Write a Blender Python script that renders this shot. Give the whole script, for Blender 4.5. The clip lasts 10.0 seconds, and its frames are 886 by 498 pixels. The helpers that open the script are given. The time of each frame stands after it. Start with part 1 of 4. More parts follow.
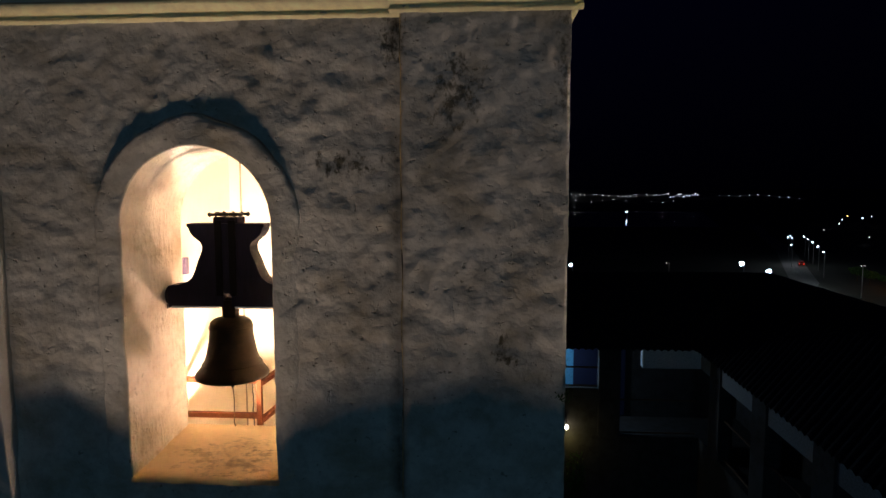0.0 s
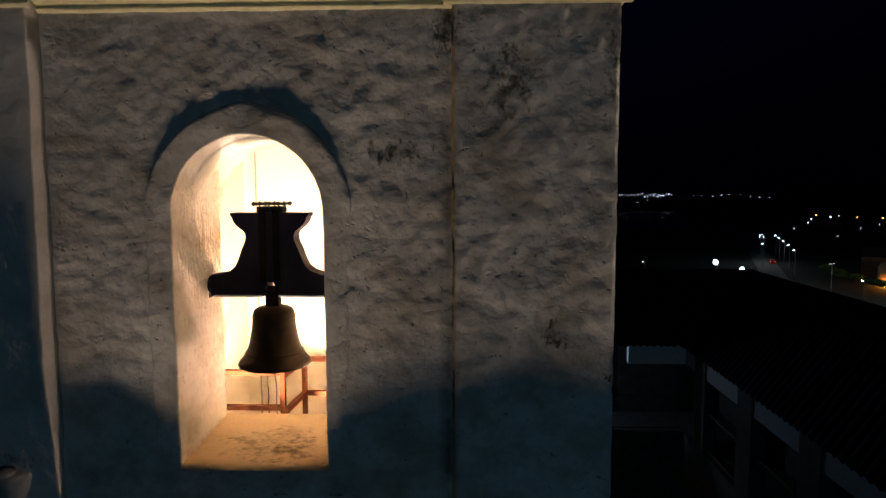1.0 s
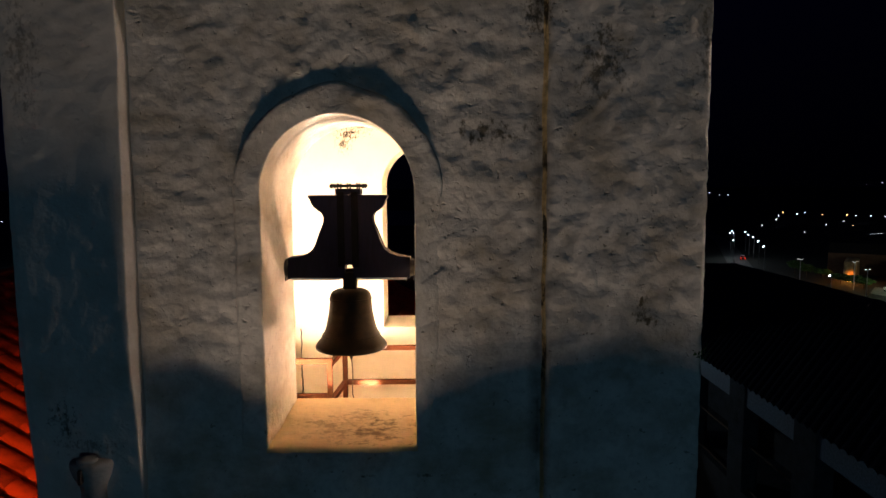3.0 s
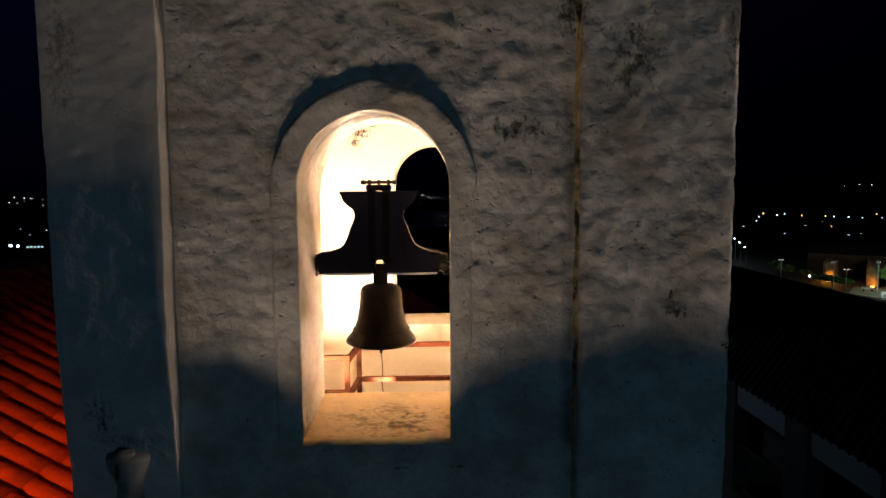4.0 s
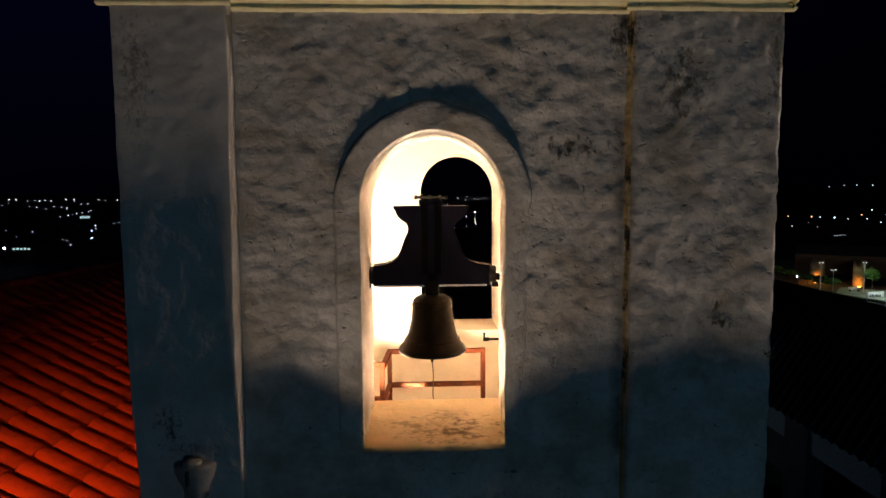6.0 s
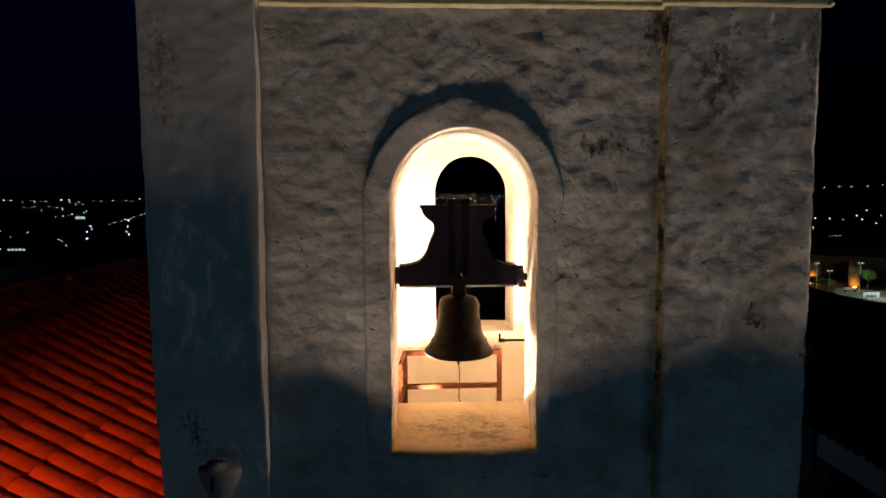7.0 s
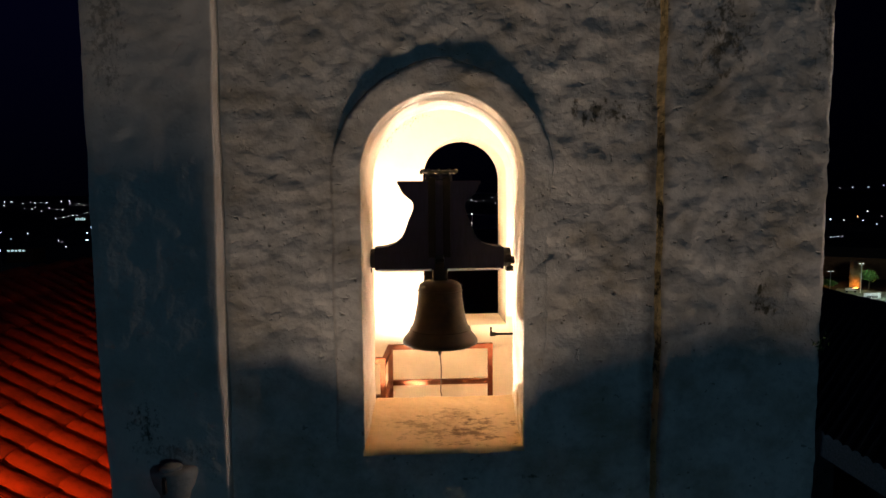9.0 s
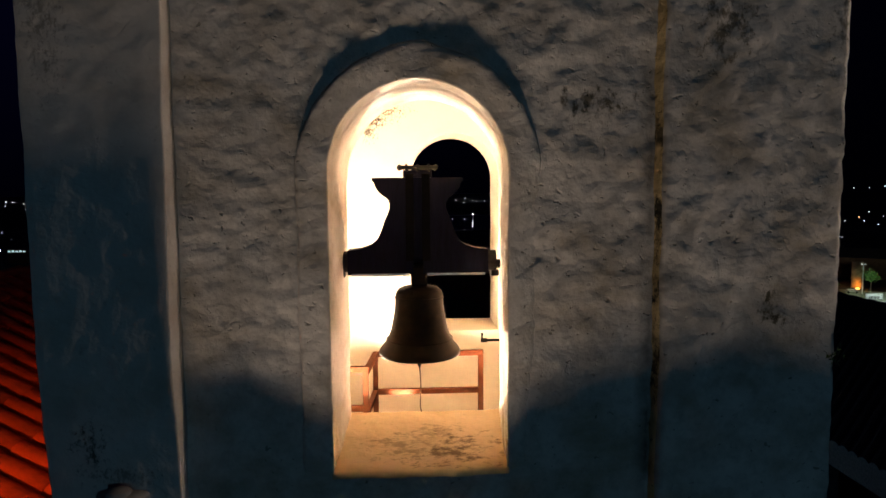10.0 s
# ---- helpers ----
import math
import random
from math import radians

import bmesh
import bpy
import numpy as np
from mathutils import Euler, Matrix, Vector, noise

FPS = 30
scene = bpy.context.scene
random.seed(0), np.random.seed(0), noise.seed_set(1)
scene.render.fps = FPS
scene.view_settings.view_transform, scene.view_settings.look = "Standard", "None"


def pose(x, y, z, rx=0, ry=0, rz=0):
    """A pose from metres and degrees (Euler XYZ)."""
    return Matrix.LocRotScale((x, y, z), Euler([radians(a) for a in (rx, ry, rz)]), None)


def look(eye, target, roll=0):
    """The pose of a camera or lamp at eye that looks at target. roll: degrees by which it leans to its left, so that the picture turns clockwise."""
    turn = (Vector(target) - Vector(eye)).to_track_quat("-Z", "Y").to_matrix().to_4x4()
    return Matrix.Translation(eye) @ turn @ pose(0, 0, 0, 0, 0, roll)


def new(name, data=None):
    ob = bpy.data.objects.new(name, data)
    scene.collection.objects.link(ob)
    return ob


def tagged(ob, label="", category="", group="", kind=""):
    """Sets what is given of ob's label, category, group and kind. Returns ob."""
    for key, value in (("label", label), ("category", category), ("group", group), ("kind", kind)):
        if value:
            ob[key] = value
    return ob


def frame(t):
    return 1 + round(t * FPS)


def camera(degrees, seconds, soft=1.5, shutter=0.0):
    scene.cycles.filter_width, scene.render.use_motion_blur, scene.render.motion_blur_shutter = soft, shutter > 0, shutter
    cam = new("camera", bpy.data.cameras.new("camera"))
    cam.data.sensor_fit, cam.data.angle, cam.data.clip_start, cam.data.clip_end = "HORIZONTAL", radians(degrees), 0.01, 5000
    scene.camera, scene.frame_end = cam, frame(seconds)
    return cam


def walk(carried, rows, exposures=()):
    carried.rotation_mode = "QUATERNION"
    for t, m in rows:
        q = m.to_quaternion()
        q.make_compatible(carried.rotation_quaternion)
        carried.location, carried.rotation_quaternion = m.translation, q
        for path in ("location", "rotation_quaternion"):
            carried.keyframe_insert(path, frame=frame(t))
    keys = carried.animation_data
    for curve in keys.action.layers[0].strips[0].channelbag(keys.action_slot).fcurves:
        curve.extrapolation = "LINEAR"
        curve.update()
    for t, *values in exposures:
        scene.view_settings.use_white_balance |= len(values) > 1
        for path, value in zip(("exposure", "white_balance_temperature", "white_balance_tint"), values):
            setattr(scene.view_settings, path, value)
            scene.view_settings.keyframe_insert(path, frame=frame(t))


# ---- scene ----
cam = camera(69.7, 10.0)
METRES, EYE, TILT, LEAN, TURN = 2.736, 12.0, 0.0, 0.0, 4.0
ROWS = [
    (0.0, 0.0, 0.0, 0.0, -0.01, -5.38, 0.11),
    (0.5, -0.0721, -0.0117, -0.0031, -1.2, -5.36, 0.14),
    (1.0, -0.1371, -0.0256, -0.0227, -2.1, -5.36, 0.18),
    (1.5, -0.2017, -0.033, -0.0426, -2.81, -5.34, 0.23),
    (2.0, -0.2608, -0.0196, -0.0555, -3.48, -5.36, 0.24),
    (2.5, -0.3132, -0.0126, -0.0581, -4.13, -5.39, 0.26),
    (2.7, -0.3304, -0.0154, -0.0567, -4.18, -5.5, 0.29),
    (3.8, -0.4354, -0.032, -0.0619, -5.62, -5.47, 0.32),
    (4.0, -0.4548, -0.0357, -0.0683, -5.84, -5.34, 0.35),
    (4.5, -0.4892, -0.0583, -0.0836, -6.32, -5.34, 0.37),
    (5.0, -0.5214, -0.0646, -0.0762, -6.64, -5.33, 0.35),
    (5.5, -0.5616, -0.0681, -0.0539, -6.93, -5.34, 0.36),
    (5.7, -0.5723, -0.0718, -0.0458, -6.74, -5.24, 0.38),
    (6.8, -0.6487, -0.0443, -0.031, -7.09, -5.3, 0.34),
    (7.0, -0.656, -0.0357, -0.041, -7.12, -5.19, 0.35),
    (7.5, -0.6727, 0.0194, -0.0634, -7.12, -5.2, 0.35),
    (8.0, -0.6695, 0.0564, -0.0803, -7.1, -5.16, 0.35),
    (8.5, -0.646, 0.0632, -0.0983, -7.07, -5.13, 0.35),
    (9.0, -0.6013, 0.0695, -0.0936, -7.08, -5.08, 0.37),
    (9.5, -0.5605, 0.1001, -0.0963, -7.07, -5.11, 0.36),
    (10.0, -0.5488, 0.1673, -0.099, -6.99, -5.03, 0.39),
]
walk(cam, [(t, pose(0, 0, EYE, TILT, LEAN, TURN) @ pose(METRES * x, METRES * y, METRES * z, 90 + pitch, roll, yaw)) for t, x, y, z, yaw, pitch, roll in ROWS])

# ---- world and lights ----
world = bpy.data.worlds.new("night_sky")
scene.world = world
world.use_nodes = True
wn = world.node_tree
bg = wn.nodes["Background"]
bg.inputs["Color"].default_value = (0.13, 0.14, 1.0, 1)
# the town's glow brightens the night sky gently towards the west
sky_dir = wn.nodes.new("ShaderNodeTexCoord")
sky_sep = wn.nodes.new("ShaderNodeSeparateXYZ")
sky_map = wn.nodes.new("ShaderNodeMapRange")
for k, v in zip(("From Min", "From Max", "To Min", "To Max"), (-0.7, 0.7, 0.0062, 0.0014)):
    sky_map.inputs[k].default_value = v
wn.links.new(sky_dir.outputs["Generated"], sky_sep.inputs[0])
wn.links.new(sky_sep.outputs[0], sky_map.inputs["Value"])
# and it fades towards the horizon
sky_low = wn.nodes.new("ShaderNodeMapRange")
for k, v in zip(("From Min", "From Max", "To Min", "To Max"), (0.0, 0.3, 0.22, 1.0)):
    sky_low.inputs[k].default_value = v
sky_mul = wn.nodes.new("ShaderNodeMath")
sky_mul.operation = "MULTIPLY"
wn.links.new(sky_sep.outputs[2], sky_low.inputs["Value"])
wn.links.new(sky_map.outputs["Result"], sky_mul.inputs[0])
wn.links.new(sky_low.outputs["Result"], sky_mul.inputs[1])
wn.links.new(sky_mul.outputs[0], bg.inputs["Strength"])


def lamp(name, kind, at, energy, colour, radius=0.05, aim=None, size=60, blend=0.3):
    data = bpy.data.lights.new(name, kind)
    data.energy, data.color = energy, colour
    data.shadow_soft_size = radius
    ob = new(name, data)
    ob.matrix_world = look(at, aim) if aim else pose(*at)
    if kind == "SPOT":
        data.spot_size, data.spot_blend = radians(size), blend
    return ob


WARM = (1.0, 0.77, 0.585)
FLOOD, FLOOD_B = Vector((-2.5, 1.75, 7.4)), Vector((-0.7, 1.75, 7.4))
# floodlights on arms below the bell stage that graze up the tower's front
lamp("flood", "SPOT", FLOOD, 228, WARM, 0.12, (-2.65, 3.2, 11.6), 58, 0.9)
lamp("flood", "SPOT", FLOOD_B, 224, WARM, 0.19, (-0.2, 3.2, 11.4), 62, 0.9)
# unseen floodlight added beside the tower, almost in the plane of its front
lamp("side_fill", "SPOT", (7.6, 2.90, 13.4), 640, (1.0, 0.78, 0.64), 0.05, (-2.55, 3.1, 11.68), 15, 0.15)
# unseen cool fill added behind the camera, for the blue of the shade
lamp("cool_fill", "POINT", (2.0, -15.0, 7.0), 470, (0.24, 0.60, 0.94), 0.6)
# uplights on the belfry's floor
lamp("belfry_uplight_a", "SPOT", (-2.20, 4.55, 10.15), 430, (1.0, 0.77, 0.58), 0.035, (-2.20, 4.55, 13.0), 172, 0.1)
lamp("belfry_uplight_b", "SPOT", (-0.75, 4.90, 10.02), 210, (1.0, 0.63, 0.44), 0.06, (-0.75, 4.90, 13.0), 150, 0.3)
# small floodlight on the floor that strikes the rail
lamp("belfry_uplight_c", "SPOT", (-1.56, 5.42, 9.875), 300, (1.0, 0.74, 0.58), 0.03, (-1.60, 5.53, 10.06), 52, 1.0)
# unseen red fill lamp added before the nave to light its roof
lamp("roof_fill", "SPOT", (-4.60, 1.90, 10.75), 350, (1.0, 0.185, 0.035), 0.08, (-3.95, 4.8, 9.5), 66, 1.0)


# ---- materials ----
def material(name, base=(0.5, 0.5, 0.5), rough=0.8, metal=0.0):
    m = bpy.data.materials.new(name)
    m.use_nodes = True
    b = m.node_tree.nodes["Principled BSDF"]
    b.inputs["Base Color"].default_value = (*base, 1)
    b.inputs["Roughness"].default_value = rough
    b.inputs["Metallic"].default_value = metal
    return m, m.node_tree, b


def node(nt, kind, **values):
    n = nt.nodes.new(kind)
    for k, v in values.items():
        n.inputs[k].default_value = v
    return n


def coords(nt, scale=(1, 1, 1)):
    tc = nt.nodes.new("ShaderNodeTexCoord")
    mp = node(nt, "ShaderNodeMapping", Scale=scale)
    nt.links.new(tc.outputs["Object"], mp.inputs["Vector"])
    return mp.outputs["Vector"]


def noise_tex(nt, scale, detail=6, rough=0.6, stretch=(1, 1, 1)):
    n = node(nt, "ShaderNodeTexNoise", Scale=scale, Detail=detail, Roughness=rough)
    nt.links.new(coords(nt, stretch), n.inputs["Vector"])
    return n.outputs["Fac"]


def ramp(nt, fac, stops):
    r = nt.nodes.new("ShaderNodeValToRGB")
    e = r.color_ramp.elements
    while len(e) < len(stops):
        e.new(0.5)
    for el, (p, c) in zip(e, stops):
        el.position, el.color = p, (*c, 1)
    nt.links.new(fac, r.inputs["Fac"])
    return r.outputs["Color"]


def mixed(nt, fac, a, b, mode="MIX"):
    m = nt.nodes.new("ShaderNodeMix")
    m.data_type, m.blend_type = "RGBA", mode
    for socket, value in ((m.inputs[0], fac), (m.inputs[6], a), (m.inputs[7], b)):
        if isinstance(value, tuple):
            socket.default_value = (*value, 1)
        elif isinstance(value, (int, float)):
            socket.default_value = value
        else:
            nt.links.new(value, socket)
    return m.outputs[2]


def maths(nt, op, a, b=0.0, c=0.0):
    m = nt.nodes.new("ShaderNodeMath")
    m.operation = op
    for socket, value in zip(m.inputs, (a, b, c)):
        if isinstance(value, (int, float)):
            socket.default_value = value
        else:
            nt.links.new(value, socket)
    return m.outputs[0]


def bumped(nt, bsdf, height, strength, distance):
    b = node(nt, "ShaderNodeBump", Strength=strength, Distance=distance)
    nt.links.new(height, b.inputs["Height"])
    nt.links.new(b.outputs["Normal"], bsdf.inputs["Normal"])


def blotch(nt, x, z, rx, rz, seed, edge=0.5, stretch=(1, 1, 0.7), scale=26):
    """An irregular stain on an upright wall: 1 within it, 0 outside."""
    tc = nt.nodes.new("ShaderNodeTexCoord")
    sp = nt.nodes.new("ShaderNodeSeparateXYZ")
    nt.links.new(tc.outputs["Object"], sp.inputs[0])
    dx = maths(nt, "MULTIPLY", maths(nt, "SUBTRACT", sp.outputs[0], x), 1 / rx)
    dz = maths(nt, "MULTIPLY", maths(nt, "SUBTRACT", sp.outputs[2], z), 1 / rz)
    d = maths(nt, "SQRT", maths(nt, "ADD", maths(nt, "MULTIPLY", dx, dx), maths(nt, "MULTIPLY", dz, dz)))
    n = noise_tex(nt, scale + seed, 5, 0.72, stretch)
    v = maths(nt, "ADD", maths(nt, "SUBTRACT", 1.0, d), maths(nt, "MULTIPLY", maths(nt, "SUBTRACT", n, 0.52), 7.0))
    v = maths(nt, "MULTIPLY", maths(nt, "MINIMUM", maths(nt, "MAXIMUM", v, 0.0), 1.0), maths(nt, "LESS_THAN", d, 1.6))
    return maths(nt, "MULTIPLY", v, edge)


def dimples(nt):
    """Round hollows of one to three centimetres, strewn over about a third of the cells."""
    v = node(nt, "ShaderNodeTexVoronoi", Scale=18.0)
    wob = node(nt, "ShaderNodeTexNoise", Scale=9.0, Detail=3.0)
    at = coords(nt, (1, 1, 1.15))
    nt.links.new(at, wob.inputs["Vector"])
    shift = nt.nodes.new("ShaderNodeVectorMath")
    shift.operation = "MULTIPLY_ADD"
    shift.inputs[1].default_value = (0.17, 0.17, 0.17)
    nt.links.new(wob.outputs["Color"], shift.inputs[0])
    nt.links.new(at, shift.inputs[2])
    nt.links.new(shift.outputs[0], v.inputs["Vector"])
    sp = nt.nodes.new("ShaderNodeSeparateColor")
    nt.links.new(v.outputs["Color"], sp.inputs[0])
    chosen = maths(nt, "MULTIPLY", maths(nt, "GREATER_THAN", sp.outputs[0], 0.69), sp.outputs[1])
    hollow = maths(nt, "MAXIMUM", maths(nt, "SUBTRACT", 1.0, maths(nt, "MULTIPLY", v.outputs["Distance"], maths(nt, "ADD", 2.4, maths(nt, "MULTIPLY", sp.outputs[2], 3.0)))), 0.0)
    return maths(nt, "MULTIPLY", hollow, chosen)


def plaster(name, tone, stains=(), seam=False, streaks=False, bump=1.0, stretch=(1, 1, 0.7), pitted=1.0, soil=(0.035, 0.03, 0.016), grain=26, foot_bounce=(), mottle=1.0):
    m, nt, b = material(name, rough=0.92)
    big = noise_tex(nt, 2.6, 7, 0.62, (1, 1, 1.5))
    fine = noise_tex(nt, 24, 8, 0.65)
    dark = tuple(c * 0.55 for c in tone)
    c = ramp(nt, big, ((0.3, tuple(c * (1 - mottle * (1 - k)) for c, k in zip(tone, (0.66, 0.60, 0.50)))), (0.5, tone), (0.72, tuple(min(1, c * (1 + 0.14 * mottle)) for c in tone))))
    c = mixed(nt, ramp(nt, fine, ((0.33, (0.55 * max(pitted, 0.12),) * 3), (0.52, (0, 0, 0)), (1.0, (0, 0, 0)))), c, dark)
    pits = ramp(nt, noise_tex(nt, 30, 2.5, 0.5, (1, 1, 1.15)), ((0.665, (0, 0, 0)), (0.72, (0.85, 0.85, 0.85))))
    mould = noise_tex(nt, 3.1, 7, 0.7, (1.2, 1, 1))
    c = mixed(nt, ramp(nt, mould, ((0.46, (0, 0, 0)), (0.62, (0.46 * pitted,) * 3))), c, (tone[0] * 0.34, tone[1] * 0.29, tone[2] * 0.20))
    c = mixed(nt, maths(nt, "MULTIPLY", pits, maths(nt, "MULTIPLY", maths(nt, "GREATER_THAN", noise_tex(nt, 4, 2), 0.5), pitted)), c, (0.15, 0.135, 0.10))
    for i, (x, z, rx, rz, k) in enumerate(stains):
        c = mixed(nt, blotch(nt, x, z, rx, rz, i * 3, k, stretch, grain), c, soil)
    # ochre patches: orange bounce light at the jambs' feet, put into the colour
    for i, (x, z, rx, rz, k) in enumerate(foot_bounce):
        c = mixed(nt, blotch(nt, x, z, rx, rz, i * 2, k, (1, 1, 1), 9), c, (0.42, 0.27, 0.07))
    if seam:
        tc = nt.nodes.new("ShaderNodeTexCoord")
        sp = nt.nodes.new("ShaderNodeSeparateXYZ")
        nt.links.new(tc.outputs["Object"], sp.inputs[0])
        off = maths(nt, "ABSOLUTE", maths(nt, "ADD", sp.outputs[0], 0.450))
        near = maths(nt, "SUBTRACT", 1.0, maths(nt, "MINIMUM", maths(nt, "MULTIPLY", off, 15.0), 1.0))
        run = noise_tex(nt, 3.0, 6, 0.65, (1, 1, 0.8))
        near = maths(nt, "MULTIPLY", near, ramp(nt, run, ((0.4, (0.25, 0.25, 0.25)), (0.62, (1, 1, 1)))))
        c = mixed(nt, maths(nt, "MULTIPLY", near, 0.9), c, (0.035, 0.025, 0.014))
    if streaks:
        s = noise_tex(nt, 15, 5, 0.65, (1, 2.4, 0.75))
        c = mixed(nt, ramp(nt, s, ((0.58, (0, 0, 0)), (0.72, (0.3, 0.3, 0.3)))), c, (0.40, 0.30, 0.23))
    if pitted:
        hollow = dimples(nt)
        # each hollow turns darker brown towards its middle
        pit_core = maths(nt, "MINIMUM", maths(nt, "MULTIPLY", maths(nt, "MAXIMUM", maths(nt, "SUBTRACT", hollow, 0.25), 0.0), 2.2 * pitted), 0.75)
        c = mixed(nt, pit_core, c, (0.13, 0.10, 0.065))
    nt.links.new(c, b.inputs["Base Color"])
    h1 = noise_tex(nt, 13, 3, 0.5, (1, 1, 1.1))
    h = maths(nt, "ADD", maths(nt, "MULTIPLY", h1, 0.95), maths(nt, "MULTIPLY", fine, 0.22))
    h = maths(nt, "SUBTRACT", h, maths(nt, "MULTIPLY", pits, 0.5 * pitted))
    if pitted:
        h = maths(nt, "SUBTRACT", h, maths(nt, "MULTIPLY", hollow, 0.62 * pitted))
    if streaks:
        h = maths(nt, "SUBTRACT", h, maths(nt, "MULTIPLY", s, 0.8))
    bumped(nt, b, h, 0.52 * bump, 0.03)
    return m


def simple(name, base, rough=0.7, metal=0.0, scale=20, vary=0.35, bump=0.2, dist=0.004, stretch=(1, 1, 1)):
    m, nt, b = material(name, base, rough, metal)
    n = noise_tex(nt, scale, 7, 0.65, stretch)
    low = tuple(c * (1 - vary) for c in base)
    high = tuple(min(1, c * (1 + vary)) for c in base)
    nt.links.new(ramp(nt, n, ((0.3, low), (0.5, base), (0.72, high))), b.inputs["Base Color"])
    if bump:
        bumped(nt, b, n, bump, dist)
    return m


def glow(name, colour, strength):
    m, nt, b = material(name, colour)
    b.inputs["Emission Color"].default_value = (*colour, 1)
    b.inputs["Emission Strength"].default_value = strength
    return m


WALL_TONE = (0.64, 0.59, 0.525)
# stains, and at (-2.80, 10.50) the bracket's shadow painted on the wall
STAINS_AND_SHADE = ((-0.165, 12.46, 0.13, 0.16, 0.85), (-0.72, 12.13, 0.16, 0.07, 0.9), (0.065, 11.25, 0.04, 0.06, 1.0), (0.10, 11.16, 0.07, 0.04, 1.0),
          (0.36, 12.55, 0.05, 0.35, 0.7), (-0.46, 12.72, 0.09, 0.12, 0.9), (-3.0, 12.5, 0.08, 0.3, 0.5), (-2.92, 10.64, 0.07, 0.11, 0.85), (-2.80, 10.50, 0.15, 0.06, 0.55), (-1.365, 10.304, 0.05, 0.012, 0.8), (-1.05, 10.303, 0.05, 0.010, 0.8))
# lit copy of the lintel paint; that wing's light is in the colour
M_LINTEL_LIT = simple("lit_lintel_paint", (0.82, 0.84, 0.86), 0.85)
M_WALL = plaster("weathered_plaster", WALL_TONE, STAINS_AND_SHADE, seam=True, bump=1.05, pitted=0.75, soil=(0.085, 0.07, 0.04))
M_FAR_PILASTER = plaster("smoother_plaster", WALL_TONE, STAINS_AND_SHADE, bump=0.6, pitted=0.25, mottle=0.5)
M_JAMB = plaster("whitewashed_reveal", (0.90, 0.83, 0.74), streaks=True, bump=1.2, pitted=0.3, foot_bounce=((-1.09, 10.50, 0.10, 0.13, 0.8), (-1.886, 10.47, 0.08, 0.06, 0.5)))
M_SILL = plaster("worn_sill_plaster", (0.70, 0.52, 0.30), ((-1.29, 10.489, 0.20, 0.020, 0.9), (-1.58, 10.494, 0.17, 0.016, 0.6), (-1.40, 10.512, 0.10, 0.010, 0.55)), bump=0.7, stretch=(0.65, 1.25, 1), pitted=0.25, mottle=0.6, soil=(0.12, 0.06, 0.022), grain=20)
M_INNER = plaster("belfry_plaster", (0.82, 0.75, 0.62), ((-1.75, 12.46, 0.19, 0.06, 1.0), (-1.82, 12.37, 0.14, 0.06, 1.0), (-1.88, 12.28, 0.07, 0.09, 0.9)), bump=0.2, pitted=0.0, soil=(0.012, 0.008, 0.003), mottle=0.12, grain=55)
M_CORNICE = simple("cornice_plaster", (0.95, 0.83, 0.50), 0.85, 0, 14, 0.2, 0.5, 0.01)
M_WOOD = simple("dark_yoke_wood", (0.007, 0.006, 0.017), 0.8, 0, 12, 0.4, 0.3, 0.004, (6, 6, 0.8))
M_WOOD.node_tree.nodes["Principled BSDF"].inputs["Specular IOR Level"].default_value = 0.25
# shaded copy of the lintel paint, darkened for the dim wing
M_LINTEL_SHADE = simple("shaded_lintel_paint", (0.26, 0.27, 0.30), 0.85)
M_IRON = simple("black_wrought_iron", (0.03, 0.026, 0.022), 0.65, 0.5, 40, 0.4)
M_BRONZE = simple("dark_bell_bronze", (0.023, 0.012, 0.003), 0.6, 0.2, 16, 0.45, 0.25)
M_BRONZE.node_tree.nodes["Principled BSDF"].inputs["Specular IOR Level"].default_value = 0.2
M_PIPE = simple("black_pipe_paint", (0.006, 0.005, 0.004), 0.9, 0, 40, 0.3)
M_PIPE.node_tree.nodes["Principled BSDF"].inputs["Specular IOR Level"].default_value = 0.1
M_SEAM = plaster("rust_stained_reveal", (0.76, 0.59, 0.30), ((-0.42, 12.72, 0.06, 0.14, 1.0), (-0.42, 11.98, 0.06, 0.10, 0.9), (-0.42, 11.66, 0.06, 0.16, 1.0), (-0.42, 11.28, 0.06, 0.12, 1.0), (-0.42, 10.95, 0.06, 0.18, 0.9)), bump=1.2, pitted=1.0, grain=11)
M_RUST = simple("red_oxide_paint", (0.075, 0.020, 0.007), 0.9, 0, 30, 0.25, 0.1)
M_RUST.node_tree.nodes["Principled BSDF"].inputs["Specular IOR Level"].default_value = 0.1
M_ROPE = simple("old_rope", (0.10, 0.07, 0.04), 0.9, 0, 60, 0.4)
M_EDGE_LIGHT = simple("pale_edge_highlight", (0.82, 0.80, 0.78), 0.5, 0, 30, 0.1)
M_CABLE = simple("grey_conduit", (0.30, 0.26, 0.20), 0.6)
G_FLOOD = glow("floodlight_glass", (1.0, 0.86, 0.7), 12)
M_FLOOR = simple("belfry_floor", (0.40, 0.33, 0.26), 0.85, 0, 8, 0.3)


